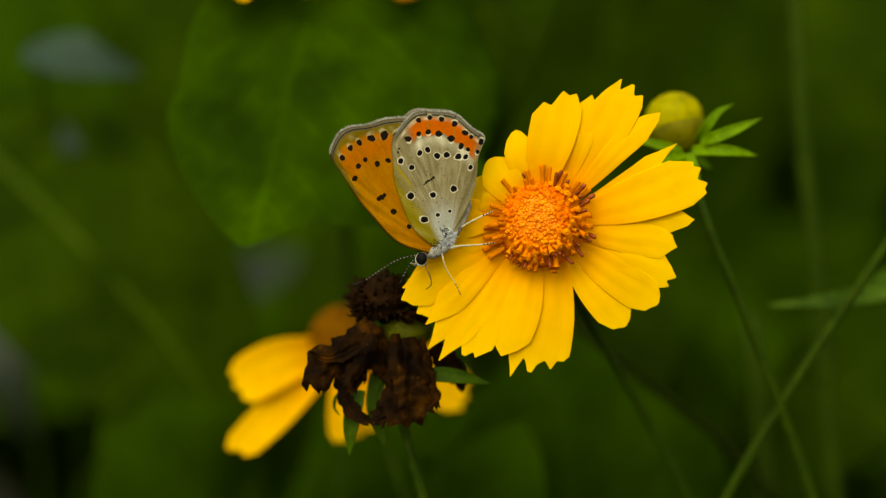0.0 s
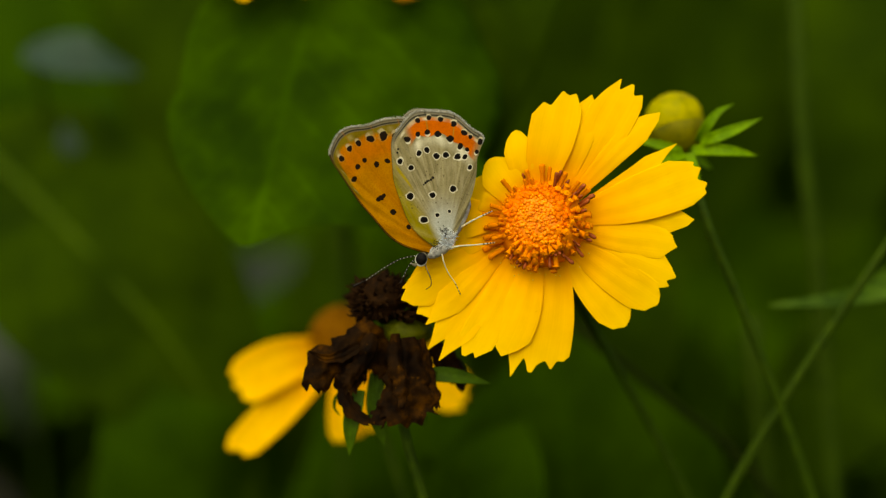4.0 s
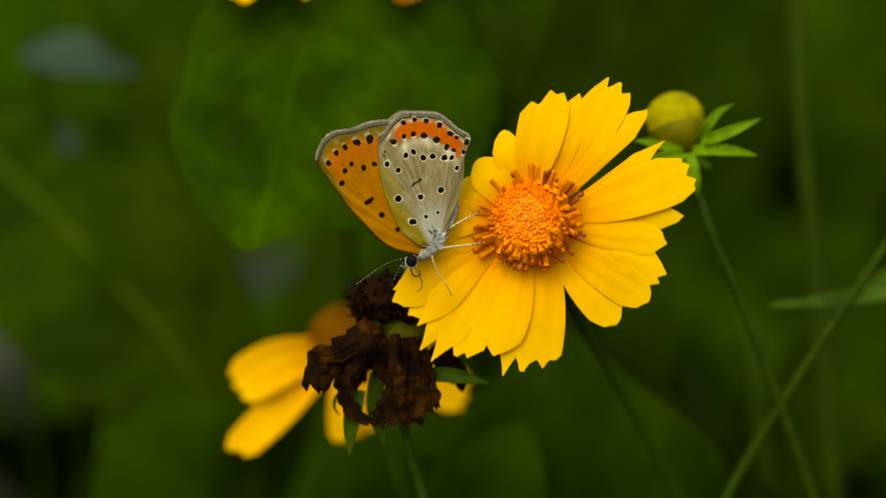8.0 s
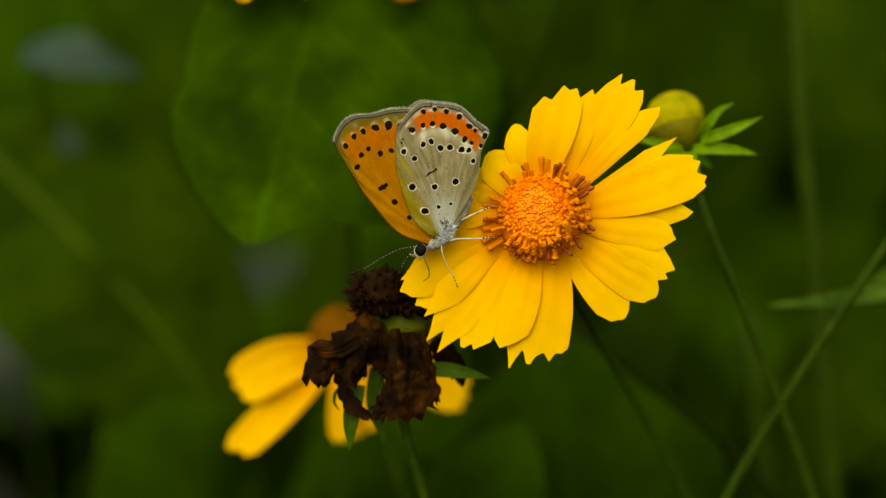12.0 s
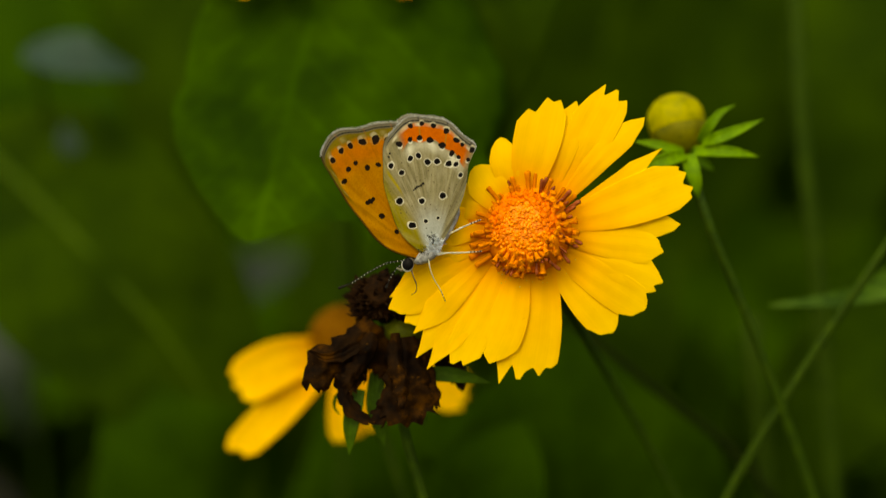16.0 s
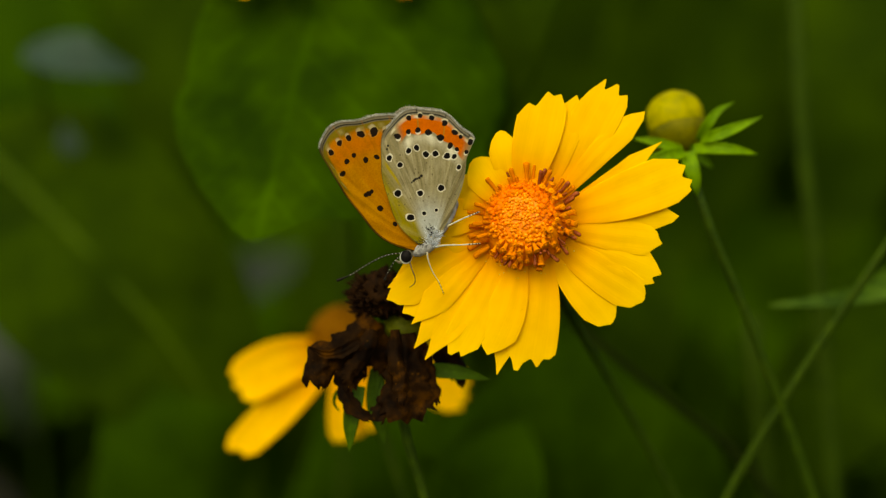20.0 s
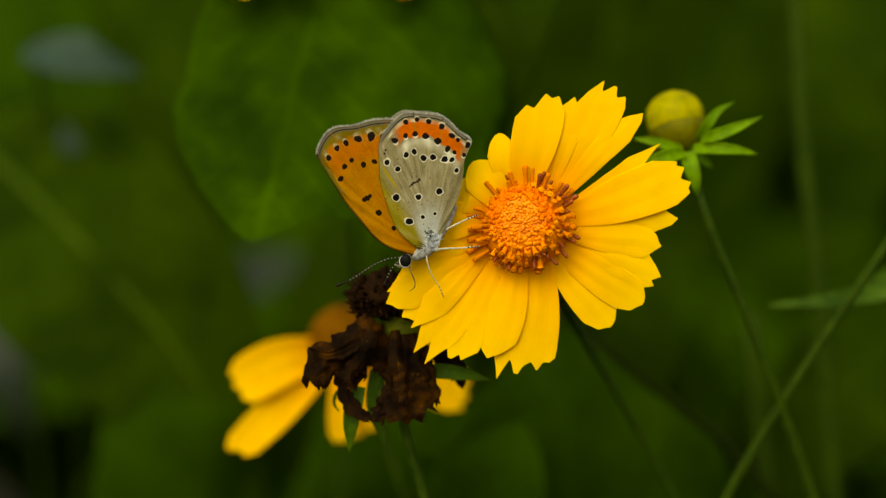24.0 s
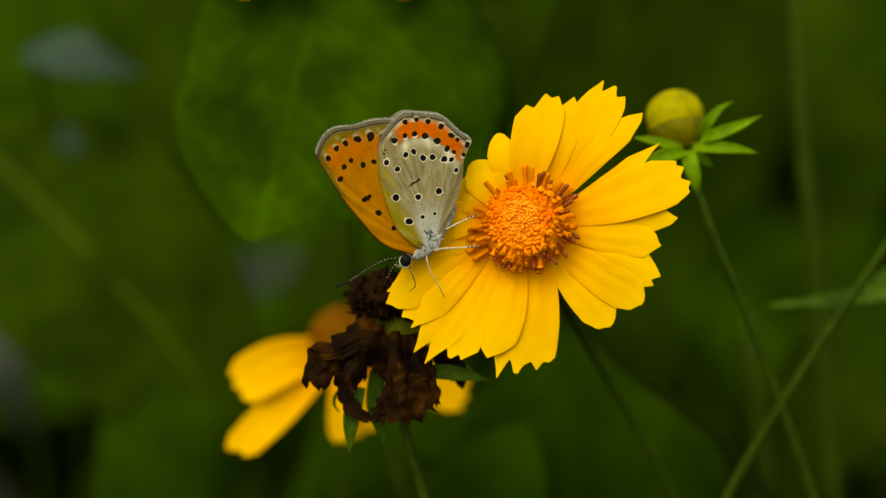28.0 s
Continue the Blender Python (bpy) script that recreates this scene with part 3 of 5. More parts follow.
    for k in range(26):
        a = rnd.uniform(math.pi * 1.25, math.pi * 1.85)
        r = rnd.uniform(7.6, 11.0)
        g = c + Vector((math.cos(a) * r, -0.2 - 0.12 * (11 - r), math.sin(a) * r)) * MM
        grains.append(blob(g, [rnd.uniform(0.07, 0.16) * MM] * 3, nu=5, nv=6))
    tagged(part("pollen", joined(grains), M_POLLEN, head, "pale pollen grains fallen on the petals"), kind="stuff")
    return plant, head


def spent_head():
    c = Vector((-0.00963, 0.00900, 0.48371))
    foot = Vector((c.x + 0.03, 0.03, 0))
    t = thing("spent_flower", foot, "withered brown flower head with hanging dried petals", "flower", "tickseed flowers")
    part("stem", tube([(-0.00863, 0.01000, 0.48367), (-0.00847, 0.01200, 0.47326), (-0.00642, 0.01300, 0.46387), (-0.00332, 0.01400, 0.45340), (foot.x - 0.004, 0.025, 0.22), foot], 0.95 * MM, 1.4 * MM, 50, 12, 0.05), M_STEM_DULL, t)
    part("receptacle", blob((-0.00637, 0.01000, 0.48511), (4.4 * MM, 4 * MM, 3.2 * MM), (0.1, -0.2, 1), rough=0.12, grain=3), M_BUD_OLD, t, "green-yellow receptacle")
    rnd = random.Random(5)
    spikes = [blob((-0.01086, 0.00900, 0.49109), (5.2 * MM, 4.6 * MM, 4.4 * MM), (-0.2, 0, 1), rough=0.3, grain=4)]
    top = Vector((-0.01086, 0.00900, 0.49037))
    for k in range(260):
        d = Vector((rnd.gauss(0, 1), rnd.gauss(0, 1), rnd.gauss(0.35, 0.7))).normalized()
        p = top + Vector((d.x * 5.2, d.y * 4.4, d.z * 4.0)) * MM
        d2 = (d + Vector((rnd.uniform(-1, 1), rnd.uniform(-1, 1), rnd.uniform(-0.4, 1))) * 0.5).normalized()
        L = rnd.uniform(0.7, 2.6) * MM
        spikes.append(tube([p, p + d * L * 0.5, p + d2 * L], 0.42 * MM, 0.12 * MM, 4, 5))
    tagged(part("dried_crown", joined(spikes), M_SEED, t, "blackish dried florets"), kind="stuff")
    # the skirt of dried florets spreading to both sides under the crown
    skirt = []
    for k in range(90):
        a = rnd.uniform(0, math.tau)
        b = Vector((-0.00963, 0.00900, 0.48781)) + Vector((math.cos(a) * 6.4 + 0.4, math.sin(a) * 4.0, rnd.uniform(-0.7, 1.2) + 0.6 * math.cos(a) * -1)) * MM
        e = b + Vector((math.cos(a) * rnd.uniform(0.4, 1.6), math.sin(a) * 1.2, rnd.uniform(-0.9, 0.7))) * MM
        skirt.append(tube([b - Vector((math.cos(a), math.sin(a), 0)) * 2 * MM, b, e], 0.4 * MM, 0.14 * MM, 4, 5))
    tagged(part("dried_collar", joined(skirt), M_SEED, t), kind="stuff")
    rows = (
        ([(-0.01238, 0.0055, 0.4867), (-0.01459, 0.0049, 0.48389), (-0.01639, 0.0043, 0.47966), (-0.01616, 0.0037, 0.47384)], 6.4, 0.2, 0.8, 'rag', -0.5),
        ([(-0.00963, 0.009, 0.48576), (-0.01043, 0.0084, 0.48067), (-0.01123, 0.0078, 0.47661)], 6.6, 0.0, 0.5, 'rag', -0.3),
        ([(-0.00726, 0.003, 0.48417), (-0.00644, 0.0024, 0.47846), (-0.00643, 0.0018, 0.47347), (-0.00622, 0.0012, 0.46819)], 12.4, 0.08, 0.7, 'flare', -0.22),
        ([(-0.00405, 0.005, 0.48388), (-0.00273, 0.0044, 0.47885), (-0.00202, 0.0038, 0.47484), (-0.00061, 0.0032, 0.47145)], 3.8, 0.3, 0.5, 'flare', -0.3),
        ([(-0.01436, 0.004, 0.48514), (-0.01797, 0.0034, 0.48092), (-0.02096, 0.0028, 0.47843), (-0.02193, 0.0022, 0.47374)], 6.4, 0.4, 1.0, 'rag', -0.6),
        ([(-0.01492, 0.003, 0.48276), (-0.01832, 0.0024, 0.48097), (-0.02111, 0.0018, 0.4806), (-0.02408, 0.0012, 0.48194)], 2.4, 0.3, 0.3, 'bract', 0.2),
        ([(-0.0182, 0.004, 0.47543), (-0.01716, 0.0034, 0.47244), (-0.01471, 0.0028, 0.47007), (-0.01227, 0.0022, 0.46921)], 2.8, 0.5, 0.5, 'rag', -0.3),
        ([(-0.00807, 0.003, 0.47752), (-0.00926, 0.0024, 0.47332), (-0.01126, 0.0018, 0.47075), (-0.01335, 0.0012, 0.4692)], 4.0, -0.3, 0.5, 'rag', -0.3),
        ([(-0.0125, 0.003, 0.48498), (-0.0145, 0.0024, 0.47997), (-0.01628, 0.0018, 0.47719), (-0.01846, 0.0012, 0.47502)], 3.4, 0.4, 0.9, 'rag', -0.6),
        ([(-0.00844, 0.0015, 0.48504), (-0.00802, 0.0009, 0.48005), (-0.00681, 0.0003, 0.47508), (-0.0072, -0.0003, 0.47112)], 3.0, 0.5, 0.7, 'rag', -0.8),
        ([(-0.00186, 0.012, 0.48234), (0.00103, 0.0114, 0.47948), (0.00288, 0.0108, 0.47725), (0.00349, 0.0102, 0.474)], 4.8, 0.5, 0.6, 'rag', -0.4),
    )
    for k, (p, w, tw, cr, shape, cup) in enumerate(rows):
        part("dried_petal", blade(p, w * MM, shape, (0.1, -1, 0.2), 50, 35, cup=cup, pleat=0.022, teeth=((-0.75, 0.12, 0.3), (-0.2, 0.05, 0.2), (0.25, 0.07, 0.2), (0.7, 0.1, 0.25)), crumple=cr * 1.1 * MM, grain=230, edge=0.1,
                                 seed=k * 5.3 + 1, thick=0.2 * MM, twist=tw, fine_part=0.6), M_DEAD, t)
    greens = (([(-0.01528, 0.00700, 0.47463), (-0.01642, 0.00500, 0.46919), (-0.01687, 0.00600, 0.46270)], 3.4), ([(-0.01191, 0.01000, 0.47751), (-0.01229, 0.00900, 0.47142), (-0.01048, 0.01000, 0.46374)], 3.6), ([(-0.00409, 0.00800, 0.47742), (0.00163, 0.00700, 0.47717), (0.00879, 0.00800, 0.47568)], 2.9),
              ([(-0.00955, 0.00900, 0.48384), (-0.01150, 0.00900, 0.47876), (-0.01250, 0.00900, 0.47150)], 2.4), ([(-0.01762, 0.00900, 0.47449), (-0.01941, 0.00800, 0.47303), (-0.01962, 0.00800, 0.47129), (-0.01859, 0.00800, 0.46986)], 0.7), ([(-0.00623, 0.01400, 0.48350), (-0.00437, 0.01500, 0.47409), (-0.00334, 0.01600, 0.46672)], 4.0))
    for k, (p, w) in enumerate(greens):
        part("bract", blade(p, w * MM, "bract", (0.1, -1, 0.15), 18, 9, cup=0.2, thick=0.3 * MM, seed=k), M_BRACT, t)
    return t


def small_flower(name, centre, axis, disc_r, petals, foot, via, label, material, disc_material):
    """A tickseed flower seen from its side: a domed disc, drooping petals, a cup and a stem."""
    c = Vector(centre)
    t = thing(name, foot, label, "flower", "tickseed flowers")
    part("stem", tube([c, *via, foot], 0.8 * MM, 1.3 * MM, 40, 10), M_STEM_DULL, t)
    a = Vector(axis).normalized()
    part("disc", lathe(c - a * 2 * MM, a, [(0, disc_r * 0.6), (disc_r * 0.25, disc_r), (disc_r * 0.8, disc_r * 0.95), (disc_r * 1.25, disc_r * 0.62), (disc_r * 1.45, 0)], 30, 0.06, 15), disc_material, t, "brownish orange disc")
    rnd = random.Random(len(petals))
    tips = []
    gold = math.pi * (3 - math.sqrt(5))
    e1 = a.cross(Vector((0.3, 1, 0.2))).normalized(); e2 = a.cross(e1)
    for k in range(90):
        s = math.sqrt((k + 0.5) / 90)
        rad = e1 * math.cos(k * gold) + e2 * math.sin(k * gold)
        pos = c + rad * disc_r * s + a * (disc_r * (0.2 + 1.05 * math.sqrt(max(0, 1 - s * s * 0.9))) - 2 * MM)
        tips.append(lathe(pos, a * (1 - s * 0.7) + rad * s, [(0, 0.5 * MM), (0.9 * MM, 0.5 * MM), (1.5 * MM, 0.35 * MM), (1.7 * MM, 0)], 6))
    tagged(part("disc_surface", joined(tips), disc_material, t), kind="stuff")
    for k, (p, w) in enumerate(petals):
        part("petal", blade(p, w * MM, "petal", (0.1, -1, 0.3), 26, 33, cup=0.15, pleat=0.008, ends=ENDS[("ragged", "worn")[k % 2]], crumple=0.4 * MM, grain=100, seed=k * 2.3,
                           thick=0.2 * MM, roundness=0.1), material, t)
    for k in range(6):
        w = k * math.tau / 6
        rad = e1 * math.cos(w) + e2 * math.sin(w)
        part("bract", blade([c - a * 2.5 * MM, c - a * 2.6 * MM + rad * 5 * MM, c - a * 3.5 * MM + rad * 8 * MM], 3.4 * MM, "bract", tuple(-a), 10, 7, 0.2, thick=0.3 * MM), M_CUP, t)
    return t


def flower_bud():
    c = Vector((0.04367, 0.02400, 0.52428))
    foot = Vector((0.085, 0.075, 0))
    t = thing("flower_bud", foot, "round yellow-green flower bud with spreading green bracts on a thin stem", "flower bud")
    base = Vector((0.04493, 0.02200, 0.51801))
    a = (c - base).normalized()
    part("stem", tube([base, (0.04728, 0.01700, 0.50952), (0.05060, 0.02000, 0.50116), (0.05581, 0.02400, 0.49052), (0.06090, 0.02800, 0.47859), (0.06673, 0.03400, 0.46516), (0.07271, 0.04000, 0.45023), (foot.x + 0.002, 0.07, 0.2), foot], 0.9 * MM, 1.3 * MM, 60, 10), M_STEM, t)
    rows = [(-6.1, 0.6), (-5.4, 2.4), (-4.2, 3.9), (-2.6, 4.9), (-0.6, 5.4), (1.2, 5.4), (2.8, 4.8), (4.0, 3.7), (4.8, 2.2), (5.1, 0.8), (5.15, 0)]
    bud = part("bud", lathe(c, a, [(h * MM, r * MM) for h, r in rows], 48, 0.025, 8), M_BUD, t, "closed bud of overlapping yellow-green petals")
    e1 = a.cross(Vector((0, 1, 0))).normalized(); e2 = a.cross(e1)
    for k in range(8):
        w = k * math.tau / 8 + 0.25
        rad = e1 * math.cos(w) + e2 * math.sin(w)
        pts = [c + a * h * MM + rad * (r + 0.12) * MM for h, r in ((-4.6, 3.4), (-2.6, 4.9), (-0.2, 5.45), (2.4, 5.0), (4.4, 2.9))]
        part("folded_petal", blade(pts, 4.6 * MM, "leaf", tuple(rad), 14, 9, cup=-0.35, thick=0.15 * MM, seed=k), M_BUD, bud)
    # calyx reaches high: its dark tone makes the bud's shaded lower half
    part("calyx", lathe(base - a * 1.0 * MM, a, [(0, 0.9 * MM), (0.5 * MM, 2.6 * MM), (1.4 * MM, 4.0 * MM), (2.6 * MM, 4.9 * MM), (3.8 * MM, 5.5 * MM), (4.9 * MM, 5.65 * MM), (5.6 * MM, 5.6 * MM)], 40, 0.06, 8), M_CALYX, t, "brownish green calyx, also the bud's shaded lower half")
    rows = (([(0.04741, 0.01800, 0.51982), (0.04860, 0.01500, 0.52258), (0.05068, 0.01500, 0.52518), (0.05370, 0.01500, 0.52685)], 2.0), ([(0.04770, 0.01700, 0.51977), (0.04982, 0.01400, 0.52045), (0.05377, 0.01400, 0.52200), (0.05875, 0.01400, 0.52418)], 2.4),
            ([(0.04624, 0.01700, 0.51820), (0.05044, 0.01400, 0.51816), (0.05460, 0.01400, 0.51775), (0.05807, 0.01500, 0.51717)], 2.5), ([(0.04507, 0.01600, 0.51763), (0.04546, 0.01400, 0.51464), (0.04629, 0.01400, 0.51173), (0.04683, 0.01500, 0.50926)], 3.2),
            ([(0.04433, 0.01500, 0.51759), (0.03986, 0.01200, 0.51621), (0.03573, 0.01200, 0.51456), (0.03168, 0.01300, 0.51273)], 2.9), ([(0.04394, 0.01700, 0.51810), (0.04027, 0.01600, 0.51909), (0.03767, 0.01600, 0.51972), (0.03485, 0.01600, 0.52014)], 2.0),
            ([(0.04594, 0.01800, 0.51814), (0.04844, 0.02300, 0.51657), (0.05117, 0.02600, 0.51509)], 2.6), ([(0.04374, 0.01900, 0.51882), (0.04228, 0.02500, 0.52039), (0.04099, 0.02800, 0.52163)], 2.6))
    for k, (p, w) in enumerate(rows):
        part("bract", blade(p, w * MM, "bract", (0.1, -1, 0.3), 20, 9, cup=0.3, thick=0.35 * MM, seed=k, pleat=0.02), M_CUP, t)
    return t


def leafy(name, label, blades, foot, material, stem_r=1.2, category="leaf"):
    """A broad leaf or two on a stalk that stands in the soil. blades: midrib points, width, shape."""
    t = thing(name, foot, label, category)
    for k, (p, w, shape, opts) in enumerate(blades):
        part("leaf_blade", blade(p, w * MM, shape, opts.get("facing", (0, -1, 0.25)), 40, 41 if "ends" in opts else 21, cup=opts.get("cup", 0.12), thick=0.4 * MM, crumple=opts.get("crumple", 1.0) * MM, grain=opts.get("grain", 30.0),
                                 seed=k + len(label), edge=opts.get("edge", 0.02), notch=opts.get("notch"), ends=opts.get("ends"), halves=opts.get("halves", (1.0, 1.0)), lobe=opts.get("lobe", 0.08), roundness=0.02), material, t)
        if "rib" in opts:
            away = np.array((0, opts.get("sink", -0.0008), 0))
            R = opts["rib"] * MM
            part("midrib", tube([np.array(q) + away for q in p], R, R * 0.3, 40, 8, taper=lambda x: R * (1 - 0.75 * x)), M_RIB, t, "pale green midrib")
        r = np.array(p[0])
        f = np.array(foot)
        mid = np.array((r[0] * 0.6 + f[0] * 0.4, max(r[1], f[1]) + 0.06, r[2] * 0.55))
        part("petiole", tube([r + np.array((0, 0.001, 0)), r + np.array((0, 0.012, -0.01)), mid, f], stem_r * 0.8 * MM, stem_r * MM, 24, 8), M_STEM_DULL, t)
    return t


flower, flower_head = tickseed()
spent = spent_head()
rear = small_flower("tickseed_flower", (-0.02045, 0.05500, 0.48219), (-0.35, -0.35, 0.85), 5.6 * MM,
    (([(-0.02396, 0.05410, 0.47924), (-0.03179, 0.05140, 0.47732), (-0.04229, 0.05050, 0.47237)], 10.6), ([(-0.02334, 0.05320, 0.47700), (-0.03229, 0.05050, 0.46851), (-0.04243, 0.04960, 0.45859)], 7.6), ([(-0.02106, 0.05320, 0.47608), (-0.02051, 0.05140, 0.46935), (-0.02024, 0.05050, 0.46055)], 5.9),
     ([(-0.01880, 0.05410, 0.47604), (-0.01647, 0.05320, 0.46922), (-0.01537, 0.05410, 0.46227)], 7.2), ([(-0.01662, 0.05680, 0.47704), (-0.00508, 0.05680, 0.47426), (0.00531, 0.05680, 0.46942)], 10.3), ([(-0.01792, 0.06040, 0.47917), (-0.00970, 0.05680, 0.47704), (0.00070, 0.06220, 0.47675)], 8.5)),
    (-0.005, 0.1, 0), [(-0.01676, 0.06040, 0.47218), (-0.01085, 0.05680, 0.45857), (-0.00744, 0.06040, 0.44658), (-0.005, 0.08, 0.25)], "yellow tickseed flower with drooping petals behind the spent head", M_PETAL_OLD, M_OLD_DISC)
bud = flower_bud()

# flowers that reach down into the view from above
upper = small_flower("tickseed_flower", (-0.03138, 0.04600, 0.56028), (-0.1, -0.5, 0.8), 5.5 * MM,
    (([(-0.03291, 0.04400, 0.55831), (-0.03665, 0.04200, 0.55358), (-0.04000, 0.04100, 0.55000)], 8.0), ([(-0.02955, 0.04400, 0.55719), (-0.02606, 0.04200, 0.55358), (-0.02400, 0.04100, 0.54956)], 4.0), ([(-0.03523, 0.04500, 0.56070), (-0.04094, 0.04600, 0.55972), (-0.05018, 0.04800, 0.55775)], 10.0), ([(-0.02857, 0.04600, 0.56085), (-0.02079, 0.04800, 0.56057), (-0.01295, 0.05000, 0.56030)], 10.0)),
    (-0.03, 0.13, 0), [(-0.03141, 0.07000, 0.56318), (-0.02778, 0.11000, 0.55985), (-0.02399, 0.11200, 0.53142), (-0.03, 0.12, 0.3)], "yellow tickseed flower above the broad leaf", M_PETAL_OLD, M_OLD_DISC)
faded = small_flower("tickseed_flower", (-0.00780, 0.04800, 0.55831), (0.1, -0.5, 0.8), 5.0 * MM,
    (([(-0.00810, 0.04600, 0.55578), (-0.00761, 0.04400, 0.55216), (-0.00694, 0.04400, 0.54914)], 6.0), ([(-0.00552, 0.04700, 0.55874), (-0.00271, 0.04700, 0.55896), (0.00090, 0.04800, 0.55933)], 5.0), ([(-0.00947, 0.04700, 0.55874), (-0.01229, 0.04700, 0.55851), (-0.01571, 0.04800, 0.55843)], 5.0)),
    (0.015, 0.13, 0), [(-0.00721, 0.06000, 0.55011), (-0.00223, 0.06400, 0.53767), (0.00073, 0.08000, 0.51716), (0.015, 0.12, 0.3)], "fading orange flower on a thin dark stem", M_OLD_DISC, M_ANTHER)

# ---- leaves and stems behind ----
heart = leafy("broad_leaf", "large wavy-edged green leaf hanging behind the butterfly", [([(-0.02235, 0.056, 0.56808), (-0.02701, 0.048, 0.54668), (-0.03259, 0.04, 0.52228), (-0.0372, 0.03, 0.49968)], 45.0, "lobed", {"edge": 0.012, "crumple": 2.2, "grain": 26, "cup": (-0.42, 0.12), "facing": (-0.2, -1, 0.35), "notch": (0.58, 0.05, 0.03), "lobe": 0.0, "halves": (1.75, 1.0),
    "ends": ((-1, 0.62), (-0.8, 0.83), (-0.5, 0.885), (-0.29, 0.895), (-0.17, 0.93), (-0.04, 0.985), (0.1, 0.985), (0.33, 0.94), (0.66, 0.86), (0.93, 0.74), (1, 0.62))})], (-0.01, 0.14, 0), M_HEART)
# darker leaf stands in for shade over the large leaf's right side
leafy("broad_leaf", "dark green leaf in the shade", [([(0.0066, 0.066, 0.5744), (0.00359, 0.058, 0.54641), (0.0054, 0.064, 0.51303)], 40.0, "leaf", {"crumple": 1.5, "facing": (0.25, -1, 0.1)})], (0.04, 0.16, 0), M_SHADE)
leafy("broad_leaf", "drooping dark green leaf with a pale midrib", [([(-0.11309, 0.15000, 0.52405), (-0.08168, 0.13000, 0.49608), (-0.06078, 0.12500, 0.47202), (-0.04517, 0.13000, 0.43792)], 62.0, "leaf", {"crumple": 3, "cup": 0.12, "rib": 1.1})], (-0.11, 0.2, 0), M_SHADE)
leafy("broad_leaf", "dull green leaf among the undergrowth", [([(-0.14866, 0.20000, 0.56492), (-0.11471, 0.18500, 0.54670), (-0.08466, 0.18000, 0.51949)], 62.0, "leaf", {"crumple": 3, "facing": (-0.1, -0.8, 0.65)})], (-0.16, 0.25, 0), M_LEAF_LIFTED)
leafy("broad_leaf", "dark green leaf low behind the flowers", [([(-0.00338, 0.15000, 0.41434), (-0.00730, 0.13000, 0.44469), (-0.01704, 0.13800, 0.47815)], 70.0, "leaf", {"crumple": 3, "facing": (-0.1, -0.8, 0.6)})], (-0.01, 0.2, 0), M_LEAF_LIFTED)
leafy("broad_leaf", "dark green leaf low behind the flowers", [([(0.03486, 0.09700, 0.42309), (0.02799, 0.08800, 0.45306), (0.02397, 0.09400, 0.48381)], 70.0, "leaf", {"crumple": 3, "facing": (-0.15, -0.9, 0.4)})], (0.04, 0.15, 0), M_LEAF_LIFTED)
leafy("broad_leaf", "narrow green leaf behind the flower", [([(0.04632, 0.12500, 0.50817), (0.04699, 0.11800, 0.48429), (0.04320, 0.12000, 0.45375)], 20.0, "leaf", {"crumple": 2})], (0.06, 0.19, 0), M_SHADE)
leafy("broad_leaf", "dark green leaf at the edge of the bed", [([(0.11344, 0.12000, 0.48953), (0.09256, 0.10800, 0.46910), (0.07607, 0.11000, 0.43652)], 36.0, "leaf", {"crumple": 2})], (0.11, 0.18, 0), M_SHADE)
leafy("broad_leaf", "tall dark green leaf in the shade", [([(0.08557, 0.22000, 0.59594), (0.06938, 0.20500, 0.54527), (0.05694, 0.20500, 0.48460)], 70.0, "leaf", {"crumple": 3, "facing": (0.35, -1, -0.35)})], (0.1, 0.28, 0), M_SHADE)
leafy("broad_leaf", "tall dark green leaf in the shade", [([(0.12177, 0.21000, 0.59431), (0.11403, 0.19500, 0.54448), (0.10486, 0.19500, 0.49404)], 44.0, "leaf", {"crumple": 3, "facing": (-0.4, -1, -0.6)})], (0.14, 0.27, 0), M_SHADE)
# leaves whose grey colour stands for reflected sky
leafy("sheen_leaf", "greyish green leaf catching the sky's light", [([(-0.0982, 0.13, 0.54775), (-0.08371, 0.122, 0.54459), (-0.07167, 0.128, 0.54163)], 15.5, "leaf", {"facing": (0, -0.75, 0.7)})], (-0.14, 0.24, 0), M_SHEEN)
leafy("sheen_leaf", "greyish green leaf catching the sky's light", [([(-0.08708, 0.15, 0.5339), (-0.0881, 0.142, 0.52438), (-0.09025, 0.148, 0.51275)], 14.0, "leaf", {"facing": (0, -0.75, 0.7)})], (-0.12, 0.25, 0), M_SHEEN)
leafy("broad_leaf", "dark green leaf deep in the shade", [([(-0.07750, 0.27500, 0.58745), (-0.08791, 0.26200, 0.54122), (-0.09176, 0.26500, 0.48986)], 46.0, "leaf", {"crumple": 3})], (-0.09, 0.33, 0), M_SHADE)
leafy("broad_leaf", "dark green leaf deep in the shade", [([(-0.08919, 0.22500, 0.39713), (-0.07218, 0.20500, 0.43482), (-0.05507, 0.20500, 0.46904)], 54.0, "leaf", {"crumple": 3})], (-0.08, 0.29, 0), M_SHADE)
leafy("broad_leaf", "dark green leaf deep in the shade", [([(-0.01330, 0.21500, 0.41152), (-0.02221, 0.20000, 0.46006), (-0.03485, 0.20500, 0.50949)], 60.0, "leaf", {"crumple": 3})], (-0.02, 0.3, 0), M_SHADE)
